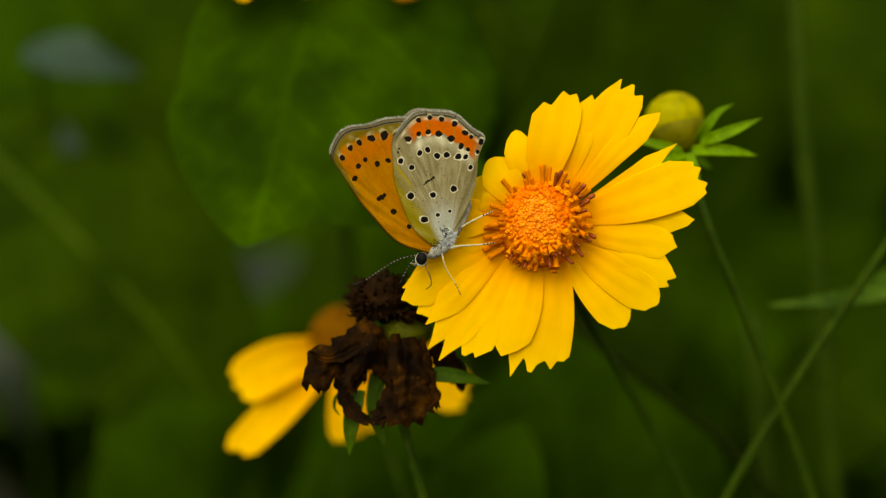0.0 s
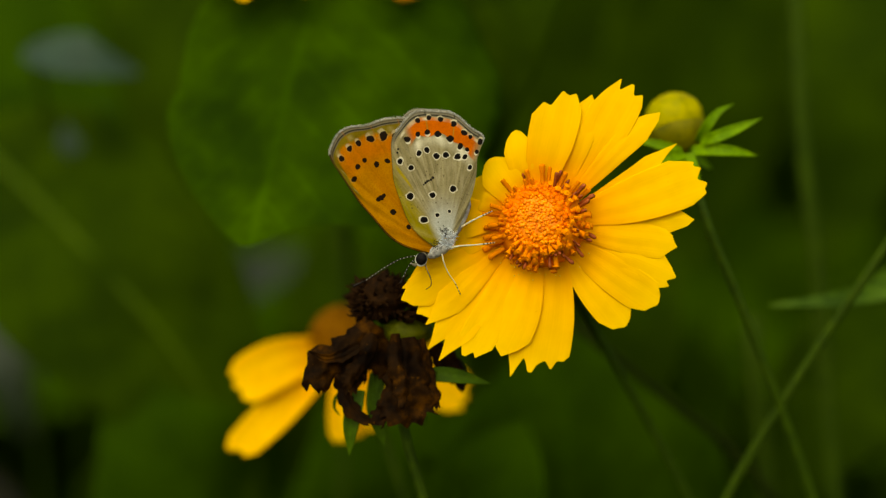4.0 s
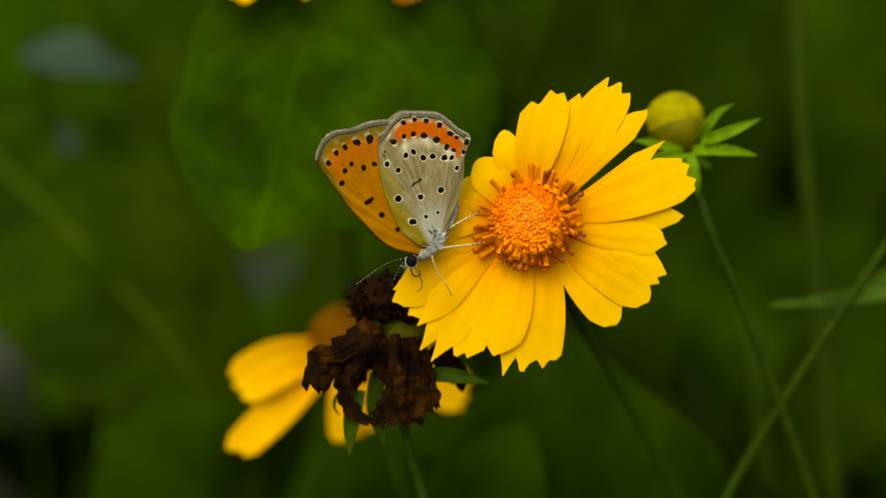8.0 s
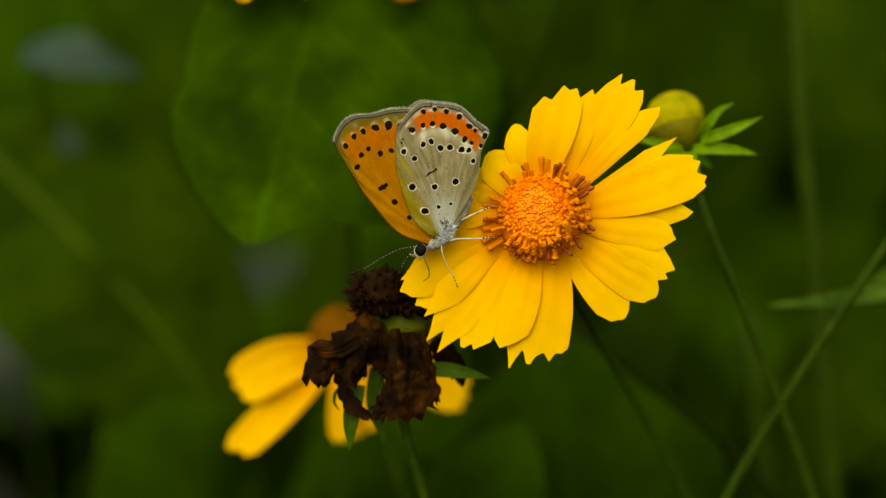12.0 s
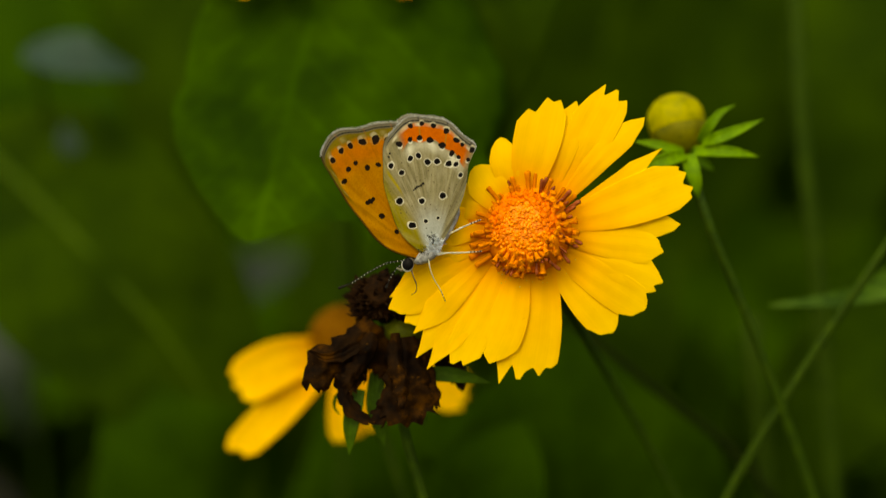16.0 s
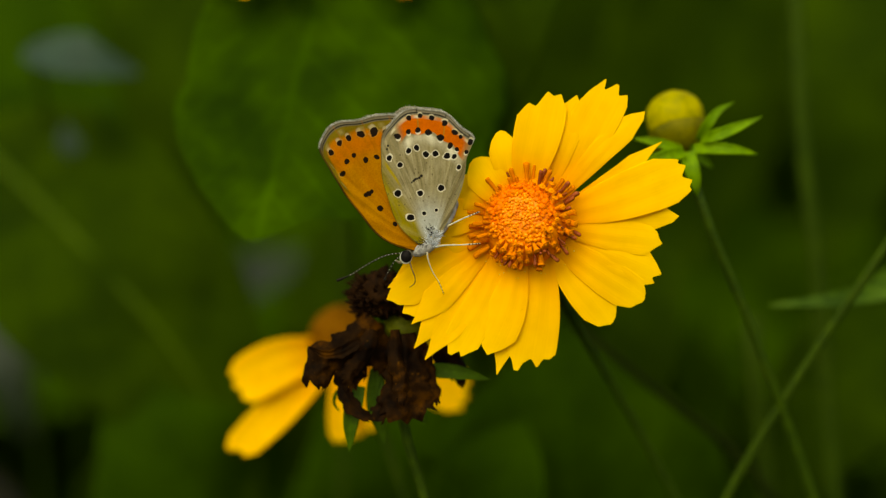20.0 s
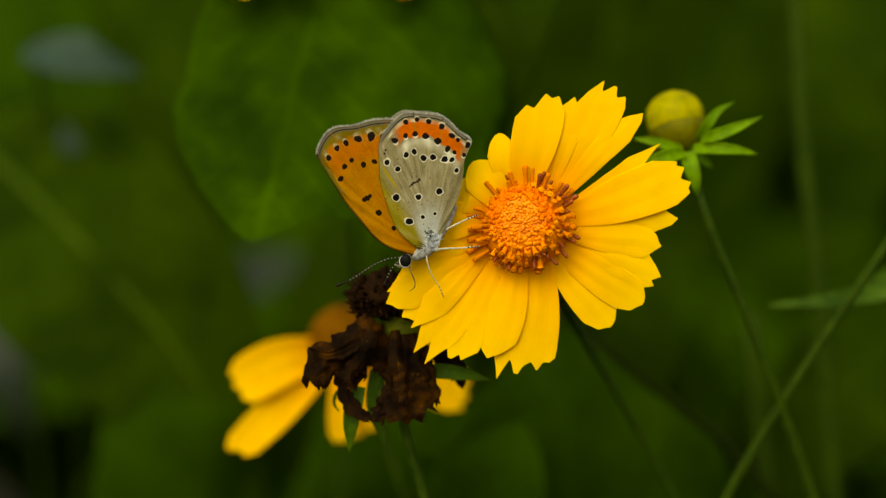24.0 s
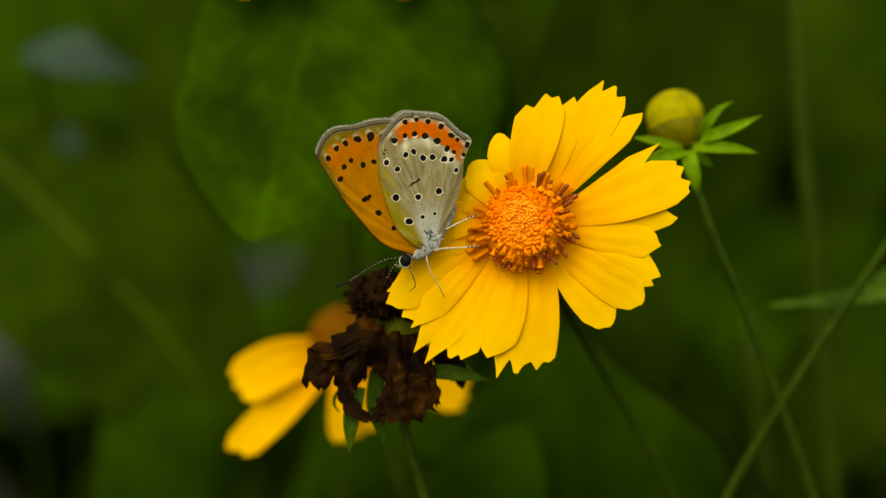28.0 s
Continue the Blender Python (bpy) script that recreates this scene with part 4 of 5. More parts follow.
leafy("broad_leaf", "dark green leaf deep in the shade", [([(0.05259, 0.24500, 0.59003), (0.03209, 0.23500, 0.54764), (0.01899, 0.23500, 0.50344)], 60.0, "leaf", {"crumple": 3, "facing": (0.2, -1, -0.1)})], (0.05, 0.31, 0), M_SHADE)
leafy("sheen_leaf", "greyish green leaf in the shade", [([(-0.08232, 0.30000, 0.47842), (-0.06144, 0.29000, 0.49125), (-0.04211, 0.29500, 0.49838)], 20.4, "leaf", {"facing": (0, -0.9, 0.5)})], (-0.05, 0.46, 0), M_SHEEN_DULL)
leafy("sheen_leaf", "greyish green leaf in the shade", [([(-0.15304, 0.30000, 0.47842), (-0.13825, 0.29000, 0.46267), (-0.13210, 0.29500, 0.44079)], 21.6, "leaf", {"facing": (0, -0.9, 0.5)})], (-0.15, 0.46, 0), M_SHEEN_DULL)
leafy("broad_leaf", "green leaf low in the bed", [([(-0.04653, 0.13, 0.42304), (-0.06125, 0.118, 0.44601), (-0.0782, 0.125, 0.468)], 52.0, "leaf", {"crumple": 2, "facing": (-0.2, -0.7, 0.7)})], (-0.03, 0.24, 0), M_LEAF)
leafy("broad_leaf", "green leaf low in the bed", [([(0.00203, 0.1, 0.42766), (0.00812, 0.085, 0.44967), (0.01333, 0.095, 0.46868)], 40.0, "leaf", {"crumple": 2, "facing": (-0.2, -0.7, 0.7)})], (0.02, 0.16, 0), M_LEAF_LIFTED)
# a glint, drawn as a small pale leaf tip
leafy("sheen_leaf", "small pale leaf tip low in the bed", [([(0.05673, 0.09, 0.45459), (0.05908, 0.087, 0.45291), (0.06246, 0.09, 0.45011)], 3.6, "leaf", {"facing": (0, -0.8, 0.6), "crumple": 0.5})], (0.07, 0.16, 0), M_SHEEN)
leafy("broad_leaf", "small drooping green leaf between the stems", [([(0.06941, 0.1, 0.48106), (0.06695, 0.097, 0.47297), (0.07043, 0.1, 0.46199)], 8.0, "leaf", {"crumple": 1.0})], (0.09, 0.17, 0), M_LEAF_LIFTED)


def lone_stem(name, label, pts, r, material, nodes=(20, 38)):
    t = thing(name, pts[-1], label, "stem")
    part("stalk", tube(pts, r * 0.9 * MM, r * 1.1 * MM, 50, 12, 0.04), material, t)
    c = spline(pts, 60)
    for k in nodes:
        part("stem_node", tube([c[k] - (c[k + 1] - c[k]) * 0.15, c[k], c[k] + (c[k + 1] - c[k]) * 0.15], r * 1.3 * MM, r * 1.3 * MM, 9, 12,
                               taper=lambda s: r * (1.0 + 0.45 * math.sin(math.pi * s)) * MM), M_NODE, t, "brownish swollen node")
    return t


lone_stem("plant_stem", "upright green stem out of focus", [(0.07496, 0.08000, 0.59017), (0.07593, 0.08000, 0.55366), (0.07715, 0.08000, 0.52689), (0.08092, 0.08200, 0.49401), (0.08459, 0.08600, 0.45573), (0.105, 0.1, 0.25), (0.105, 0.105, 0)], 1.8, M_STEM_DULL, (16, 21))
lone_stem("plant_stem", "slanting green stem beside the bud", [(0.09689, 0.03000, 0.52065), (0.08478, 0.03000, 0.50032), (0.07545, 0.03100, 0.48645), (0.06531, 0.03200, 0.47055), (0.05526, 0.03400, 0.45293), (0.048, 0.04, 0.3), (0.03, 0.05, 0)], 0.95, M_STEM_DULL)
lone_stem("plant_stem", "stem coloured dark as if in shadow, slanting behind the flower", [(0.02628, 0.06000, 0.48500), (0.03209, 0.06000, 0.48035), (0.04626, 0.06200, 0.46916), (0.05938, 0.06400, 0.45905), (0.09, 0.075, 0.35), (0.1, 0.085, 0)], 1.0, M_STEM_DARK)
lone_stem("plant_stem", "blurred stem low in the bed", [(0.06866, 0.09500, 0.48504), (0.06929, 0.09500, 0.47246), (0.07164, 0.09800, 0.45456), (0.08, 0.11, 0.3), (0.08, 0.12, 0)], 2.2, M_STEM_DULL)
leafy("narrow_leaf", "narrow leaf with pale edges on a slanting stem", [([(0.10352, 0.04800, 0.49672), (0.08797, 0.04400, 0.49183), (0.07752, 0.04200, 0.49009), (0.06425, 0.04400, 0.48881)], 5.4, "leaf", {"facing": (0, -0.75, 0.7), "crumple": 0.4, "grain": 60}),
       ([(0.10402, 0.05000, 0.50011), (0.09222, 0.04800, 0.49469), (0.07979, 0.04800, 0.48881)], 7.0, "leaf", {"facing": (0, -0.75, 0.7), "crumple": 0.4})], (0.125, 0.09, 0), M_NARROW, 0.9)


# ---- the butterfly ----
def spots(X, Z, rows):
    """Distance from the nearest of the spots, in units of its radius."""
    best = np.full(X.shape, 9.0)
    wob = 1 + 0.1 * np.sin(X * 4300 + 1.3 * np.sin(Z * 5100)) + 0.1 * np.sin(Z * 3700 + X * 900)
    for x, z, r in rows:
        best = np.minimum(best, np.hypot(X - x * MM, Z - z * MM) / (r * MM) * wob)
    return best


def step(a, b, x):
    t = np.clip((x - a) / (b - a), 0, 1)
    return t * t * (3 - 2 * t)


def over(col, rgb, k):
    return col * (1 - k[..., None]) + np.array(rgb) * k[..., None]


def wing(name, parent, root, outline, depth, paint, label, ns=250, na=640, camber=0.5, flip=1, a_from=0.39, a_to=0.72):
    """A wing as a thin rippled fan from its root to its outline; its scales carry the pattern. Outline and pattern in millimetres from the root."""
    edge = spline([(x, 0, z) for x, z in outline], na) * MM
    s = np.linspace(0.02, 1, ns) ** 0.9
    E = edge[None] * s[:, None, None]
    X, Z = E[..., 0], E[..., 2]
    seg = np.concatenate([[0], np.cumsum(np.linalg.norm(np.diff(edge, axis=0), axis=1))])
    a = seg / seg[-1]
    rip = 0.13 * MM * np.cos(a[None, :] * math.tau * 8.5) * s[:, None] ** 1.5
    scal = 1 + 0.011 * np.cos(a * math.tau * 8.5)
    E[..., 0] *= 1 + (scal - 1)[None, :] * s[:, None] ** 6
    E[..., 2] *= 1 + (scal - 1)[None, :] * s[:, None] ** 6
    E[..., 1] = depth * MM + rip - camber * MM * np.sin(np.pi * s[:, None] * 0.8) * np.sin(np.pi * a)[None, :]
    margin = (1 - s[:, None]) * np.linalg.norm(edge, axis=1)[None, :] / MM
    col = paint(X, Z, margin, s[:, None] + 0 * a[None, :], a[None, :] + 0 * s[:, None])
    back = E.copy(); back[..., 1] += 0.06 * MM * flip
    loop = np.concatenate([E, back[:, ::-1]], 1) + np.array(root)
    colours = np.concatenate([col, col[:, ::-1]], 1).reshape(-1, 3)
    w = part(name, grid(loop, True), M_WING, parent, label, origin=root, colours=colours)
    # hair fringe along the outer margin
    rnd = random.Random(na + int(depth * 10))
    hairs = []
    for k in range(na):
        out = edge[k] / max(np.linalg.norm(edge[k]), 1e-9)
        far = np.linalg.norm(edge[k]) / MM
        if far < 17.5 or a[k] < a_from or a[k] > a_to:
            continue
        b = np.array(root) + E[-1, k] - out * 0.25 * MM
        for _ in range(2):
            tip = b + out * rnd.uniform(0.22, 0.5) * MM + np.array((rnd.uniform(-1, 1), rnd.uniform(-1, 1), rnd.uniform(-1, 1))) * 0.12 * MM
            hairs.append(tube([b, tip], 0.075 * MM, 0.02 * MM, 3, 3))
    tagged(part("fringe", joined(hairs), M_FRINGE, w, "pale grey hair fringe"), kind="stuff")
    return w


HIND_EDGE = ((-1.78, -1.29), (-5.54, 1.98), (-8.21, 7.71), (-9.49, 14.04), (-8.70, 19.58), (-5.93, 22.25), (-2.18, 23.14), (1.78, 22.05), (4.75, 19.98), (6.63, 18.00), (5.74, 15.63), (5.44, 12.66), (4.75, 8.70), (3.16, 4.55), (1.58, 1.19))
HIND_BAND = ((-4.85, 21.26) , 0.42), ((-2.87, 21.66), 0.42), ((-0.89, 21.36), 0.45), ((1.48, 20.57), 0.52), ((3.26, 18.99), 0.48), ((4.35, 18.30), 0.36), ((6.13, 17.51), 0.5), ((-6.73, 17.90), 0.5), ((-4.85, 18.79), 0.42), ((-3.16, 19.19), 0.45), ((-1.29, 18.89), 0.52), ((0.79, 18.00), 0.56), ((2.57, 16.71), 0.48), ((3.76, 16.12), 0.36), ((5.44, 15.73), 0.34)
HIND_RINGED = ((-8.01, 14.14), 0.5), ((-6.03, 12.96), 0.46), ((-4.65, 15.43), 0.48), ((-3.26, 16.12), 0.48), ((-1.58, 14.93), 0.52), ((0.10, 15.23), 0.5), ((2.08, 14.93), 0.55), ((3.36, 14.83), 0.46), ((4.25, 12.96), 0.42), ((-6.23, 8.01), 0.6), ((-2.37, 8.11), 0.5), ((1.29, 9.20), 0.55), ((-3.86, 3.86), 0.6), ((-1.48, 4.65), 0.36), ((0.59, 5.34), 0.32)
FORE_EDGE = ((-1.19, -0.89), (-6.33, 0.99), (-12.07, 6.82), (-16.81, 13.55), (-18.69, 17.70), (-17.80, 19.38), (-15.63, 20.97), (-12.07, 22.05), (-8.11, 22.65), (-4.95, 23.04), (-3.36, 20.57), (-2.77, 13.85), (-1.58, 5.93), (0.00, 0.40))
FORE_SPOTS = ((-16.42, 15.92), 0.5), ((-15.03, 17.60), 0.5), ((-13.45, 18.59), 0.5), ((-11.37, 19.29), 0.62), ((-9.10, 19.78), 0.74), ((-6.92, 19.78), 0.6), ((-14.24, 12.26), 0.52), ((-13.65, 14.34), 0.46), ((-12.46, 15.53), 0.42), ((-10.29, 14.83), 0.5), ((-8.41, 15.43), 0.44), ((-9.99, 8.70), 0.42), ((-9.59, 9.00), 0.48), ((-9.10, 9.30), 0.4), ((-7.42, 6.43), 0.5), ((-4.75, 3.76), 0.4)
DASH = ((-3.86, 9.99), 0.16), ((-3.56, 10.29), 0.2), ((-3.26, 10.58), 0.2), ((-2.97, 10.68), 0.16), ((-2.57, 10.88), 0.22), ((-2.27, 11.18), 0.26), ((-8.31, 16.22), 0.2), ((-8.41, 15.63), 0.2)


def capped(rows, reach):
    """Pale caps beside the spots, outwards or inwards along the wing."""
    return [(x * (1 + reach * r / math.hypot(x, z)), z * (1 + reach * r / math.hypot(x, z)), r * 0.95) for x, z, r in flat(rows)]


def flat(rows):
    return [(p[0], p[1], r) for p, r in rows]


def veins(a, count, width):
    d = np.abs((a * count) % 1.0 - 0.5)
    return 1 - step(0, width, 0.5 - d)


def streaks(a, s, count, seed):
    """Fine uneven streaks along the veins, 0 to 1."""
    rs = np.random.RandomState(seed)
    w = np.interp(a.ravel() * count, np.arange(count + 2), rs.rand(count + 2)).reshape(a.shape)
    g = np.interp((s * 14 + 5 * w).ravel(), np.arange(40), rs.rand(40)).reshape(a.shape)
    return w * g


def rim(col, margin, where, pale, dark):
    """The wing's edge: a pale fringe line, a dark line, a pale line and a dark line."""
    col = over(col, pale, step(1.15, 1.05, margin) * where)
    col = over(col, dark, step(0.95, 0.88, margin) * where)
    col = over(col, tuple(1.15 * x for x in pale), step(0.74, 0.68, margin) * where)
    col = over(col, dark, step(0.46, 0.38, margin) * where * 0.35)
    return over(col, tuple(1.9 * x for x in pale), step(0.3, 0.22, margin) * where)


def paint_hind(X, Z, margin, s, a):
    col = np.zeros((*X.shape, 3)) + np.array((0.262, 0.226, 0.122))
    col = over(col, (0.12, 0.095, 0.042), 1.0 * streaks(a, s, 90, 1))
    col = over(col, (0.42, 0.38, 0.26), 0.8 * streaks(a, s, 70, 9))
    col = over(col, (0.40, 0.355, 0.22), 0.55 * veins(a, 11, 0.10) * step(0.2, 0.5, s))
    col = over(col, (0.10, 0.08, 0.04), 0.45 * veins(a + 0.045, 11, 0.025) * step(0.15, 0.3, s) * step(0.75, 0.5, s))
    col = over(col, (0.27, 0.215, 0.004), step(0.36, 0.2, a + 0.05 * (1 - s)) * (0.7 + streaks(a, s, 40, 6)).clip(0, 0.97))
    col = over(col, (0.36, 0.27, 0.002), 0.9 * step(0.014, 0.004, np.abs(a - 0.30 - 0.05 * (1 - s))) * step(0.55, 0.7, s) * step(0.98, 0.86, s))
    col = over(col, (0.5, 0.54, 0.58), step(0.42, 0.08, s) * 0.85)
    here = step(0.415, 0.455, a) * step(0.705, 0.665, a)
    band = step(4.5, 4.2, margin + 0.35 * np.cos(a * 69)) * step(1.12, 1.35, margin) * here
    col = over(col, (0.74, 0.71, 0.6), step(7.0, 5.2, margin) * step(4.2, 5.0, margin) * here * (0.35 + 0.5 * veins(a, 11, 0.3)))
    col = over(col, (0.58, 0.118, 0.001), band)
    col = over(col, (0.36, 0.2, 0.03), 0.75 * band * veins(a + 0.045, 11, 0.055))
    edge = step(0.33, 0.42, a) * step(0.72, 0.67, a)
    col = over(col, (0.55, 0.46, 0.3), step(2.0, 1.6, margin) * edge * (0.2 + 0.6 * veins(a, 11, 0.3)))
    col = over(col, (0.62, 0.57, 0.44), step(1.9, 1.6, margin) * step(1.2, 1.35, margin) * edge * veins(a + 0.045, 11, 0.2))
    col = rim(col, margin, edge, (0.175, 0.16, 0.125), (0.022, 0.019, 0.015))
    col = over(col, (0.02, 0.018, 0.015), step(0.75, 0.6, margin) * edge * veins(a + 0.045, 11, 0.04) * step(0.4, 0.5, a))
    col = over(col, (0.09, 0.07, 0.02), 0.8 * step(0.42, 0.38, a) * step(0.3, 0.12, margin) * step(0.15, 0.3, s))
    rs = np.random.RandomState(4)
    flecks = [(x, z, r) for x, z, r in zip(rs.uniform(-8, 4, 70), rs.uniform(1, 15, 70), rs.uniform(0.05, 0.13, 70))]
    col = over(col, (0.09, 0.06, 0.03), 0.7 * step(1.3, 0.7, spots(X, Z, flecks)))
    ring = spots(X, Z, flat(HIND_RINGED))
    col = over(col, (0.70, 0.67, 0.58), step(1.42, 1.18, ring))
    col = over(col, (0.005, 0.004, 0.004), step(1.08, 0.96, ring))
    col = over(col, (0.66, 0.6, 0.46), 0.85 * step(1.15, 0.8, spots(X, Z, capped(HIND_BAND[:7], 0.7))))
    col = over(col, (0.74, 0.72, 0.64), 0.9 * step(1.2, 0.8, spots(X, Z, capped(HIND_BAND[7:], -0.8))))
    col = over(col, (0.010, 0.007, 0.006), step(1.14, 1.0, spots(X, Z, flat(HIND_BAND))))
    return over(col, (0.015, 0.012, 0.01), step(1.2, 0.9, spots(X, Z, flat(DASH))))


def paint_fore(X, Z, margin, s, a):
    x, z = X / MM, Z / MM
    col = np.zeros((*X.shape, 3)) + np.array((0.52, 0.21, 0.002))
    col = over(col, (0.54, 0.25, 0.006), 0.6 * (0.5 + 0.5 * np.sin(x * 0.8 + z * 0.5)))
    col = over(col, (0.58, 0.15, 0.0), 0.8 * step(8.5, 5.0, margin) * step(0.34, 0.42, a))
    col = over(col, (0.44, 0.15, 0.002), 0.8 * streaks(a, s, 90, 2))
    outer = step(0.24, 0.30, a) * step(0.80, 0.76, a)
    col = over(col, (0.20, 0.145, 0.008), step(2.9, 1.8, margin + 0.4 * np.cos(a * 60)) * outer)
    col = over(col, (0.36, 0.29, 0.1), step(2.6, 2.0, margin) * step(1.2, 1.6, margin) * veins(a, 17, 0.25) * outer * 0.7)
    col = rim(col, margin, step(0.36, 0.42, a) * step(0.80, 0.76, a), (0.165, 0.145, 0.1), (0.022, 0.019, 0.013))
    col = over(col, (0.4, 0.12, 0.003), 0.4 * veins(a, 13, 0.035) * step(0.1, 0.4, s))
    col = over(col, (0.045, 0.03, 0.012), step(0.42, 0.38, a) * step(0.45, 0.2, margin) * step(0.1, 0.25, s))
    sp = spots(X, Z, flat(FORE_SPOTS))
    col = over(col, (0.5, 0.36, 0.12), step(1.5, 1.2, sp) * step(4.5, 3.0, margin) * outer * 0.35)
    col = over(col, (0.5, 0.44, 0.3), 0.75 * step(1.0, 0.5, spots(X, Z, capped(FORE_SPOTS[:6], 1.2))))
    col = over(col, (0.015, 0.008, 0.004), step(1.08, 0.95, sp))
    return col * 0.82


def leg(parent, pts, r, pale, band=True):
    l = part("leg", tube(pts, r * MM, r * 0.6 * MM, 20, 8, taper=lambda s: r * MM * (1 - 0.45 * s) * (1 + 0.12 * math.sin(s * 19))), M_LEG if pale else M_LEG_BROWN, parent)
    c = spline(pts, 40)
    if band:
        for k in (30, 33, 36, 38):
            part("foot_band", tube([c[k - 1], c[k]], r * 0.85 * MM, r * 0.85 * MM, 3, 8), M_BLACK, l)
    return l


def antenna(parent, pts, name="antenna"):
    a = part(name, tube(pts, 0.13 * MM, 0.11 * MM, 40, 6, taper=lambda s: (0.1 + 0.15 * step(0.84, 0.95, np.array(s))) * MM), M_BLACK, parent, "black antenna with white rings")
    c = spline(pts, 120)
    long = np.linalg.norm(c[-1] - c[0]) / MM
    for q in np.arange(0.5, long * 0.82, 0.62):
        k = int(q / long * 119)
        d = unit(c[k + 1] - c[k]) * 0.045 * MM
        part("white_ring", tube([c[k] - d, c[k] + d], 0.106 * MM, 0.106 * MM, 3, 6), M_WHITE, a)
    return a


def butterfly():
    o = Vector((0.00010, -0.00320, 0.50129))
    b = thing("butterfly", o, "copper butterfly with closed orange and grey spotted wings", "butterfly")
    hr, fr = Vector((0.00059, -0.00360, 0.50129)), Vector((-0.00119, -0.00340, 0.50010))
    wing("hindwing", b, hr, HIND_EDGE, -0.55, paint_hind, "grey-beige hindwing with an orange band and white-ringed black spots")
    wing("forewing", b, fr, FORE_EDGE, -0.15, paint_fore, "orange forewing with black spots and a grey margin")
    wing("forewing", b, fr + Vector((-0.0001, 0.0008, -0.0002)), FORE_EDGE, 0.3, paint_fore, "orange forewing with black spots and a grey margin", 60, 160, flip=-1)
    far = [(x * 1.0 - 0.7, z * 1.0 + 0.25) for x, z in HIND_EDGE]
    wing("hindwing", b, hr + Vector((0.0001, 0.0012, 0.0002)), far, 0.75, paint_hind, "grey-beige hindwing with an orange band", 60, 160, flip=-1)
    thorax = part("thorax", blob((-0.00040, -0.00320, 0.50010), (1.2 * MM, 1.2 * MM, 2.6 * MM), (0.72, 0, 0.5), rough=0.15, grain=5), M_BODY, b, "grey furry thorax")
    part("abdomen", blob((0.00278, -0.00290, 0.50456), (1.1 * MM, 1.0 * MM, 4.4 * MM), (0.45, 0.1, 0.85), rough=0.08, grain=5), M_BODY, b)
    rnd = random.Random(8)
    hairs = []
    for k in range(420):
        d = Vector((rnd.gauss(0, 1), -abs(rnd.gauss(0, 1)), rnd.gauss(0, 1))).normalized()
        base = Vector((0.00069, -0.00350, 0.50158)) + Vector((d.x * 1.3 + 0.6 * d.z, d.y * 1.0, d.z * 1.6)) * MM
        tip = base + (d * 0.4 + Vector((rnd.uniform(-0.5, 0.8), -0.15, rnd.uniform(-0.4, 1.1)))) * rnd.uniform(0.35, 1.05) * MM
        hairs.append(tube([base, tip], 0.05 * MM, 0.015 * MM, 3, 3))
    tagged(part("thorax_hair", joined(hairs), M_HAIR, thorax, "silvery hair"), kind="stuff")
    tufts = []
    for k in range(60):
        base = Vector((0.00040, -0.00545, 0.50316) if k % 2 else (-0.00119, -0.00530, 0.50080)) + Vector((rnd.gauss(0, 0.45), rnd.uniform(-0.25, 0.1), rnd.gauss(0, 0.4))) * MM
        tufts.append(tube([base, base + Vector((rnd.uniform(-0.5, 0.2), -0.1, rnd.uniform(-0.2, 0.5))) * MM], 0.09 * MM, 0.03 * MM, 3, 3))
    tagged(part("dark_tufts", joined(tufts), M_BLACK, thorax, "black hair between the silvery"), kind="stuff")
    head = part("head", blob((-0.00367, -0.00330, 0.49841), (1.0 * MM, 1.0 * MM, 1.1 * MM), (0.6, 0, 0.5), rough=0.1, grain=5), M_HEAD, b)
    part("eye_ring", blob((-0.00382, -0.00405, 0.49817), (1.1 * MM, 1.22 * MM, 0.42 * MM), (-0.15, -1, 0.1)), M_WHITE, head, "white eye rim")
    part("eye", blob((-0.00376, -0.00425, 0.49832), (1.0 * MM, 1.12 * MM, 0.55 * MM), (-0.15, -1, 0.1)), M_EYE, head, "black eye")
    part("eye", blob((-0.00388, -0.00230, 0.49851), (0.8 * MM, 0.8 * MM, 0.5 * MM), (0, 1, 0)), M_EYE, head, "black eye")
    part("palp", tube([(-0.00425, -0.00390, 0.49772), (-0.00504, -0.00420, 0.49733), (-0.00563, -0.00430, 0.49763)], 0.28 * MM, 0.1 * MM, 10, 8), M_HEAD, head)
    part("palp", tube([(-0.00417, -0.00290, 0.49762), (-0.00486, -0.00280, 0.49712), (-0.00546, -0.00280, 0.49732)], 0.26 * MM, 0.1 * MM, 10, 8), M_HEAD, head)
    global tongue
    tongue = part("proboscis", tube([(-0.00396, -0.00360, 0.49762), (-0.00386, -0.00370, 0.49673), (-0.00356, -0.00370, 0.49594), (-0.00287, -0.00370, 0.49555), (-0.00228, -0.00370, 0.49604), (-0.00247, -0.00370, 0.49673)], 0.17 * MM, 0.09 * MM, 30, 8), M_SEED, head, "dark coiled proboscis", origin=(-0.00396, -0.00360, 0.49762))
    antenna(b, [(-0.00456, -0.00360, 0.49891), (-0.00712, -0.00390, 0.49842), (-0.01048, -0.00420, 0.49664), (-0.01344, -0.00430, 0.49466), (-0.01571, -0.00430, 0.49358)])
    antenna(b, [(-0.00496, -0.00290, 0.49831), (-0.00596, -0.00260, 0.49712), (-0.00676, -0.00240, 0.49563), (-0.00745, -0.00240, 0.49394)])
    leg(b, [(0.00218, -0.00340, 0.50327), (0.00337, -0.00360, 0.50396), (0.00555, -0.00340, 0.50515), (0.00873, -0.00280, 0.50665)], 0.19, True)
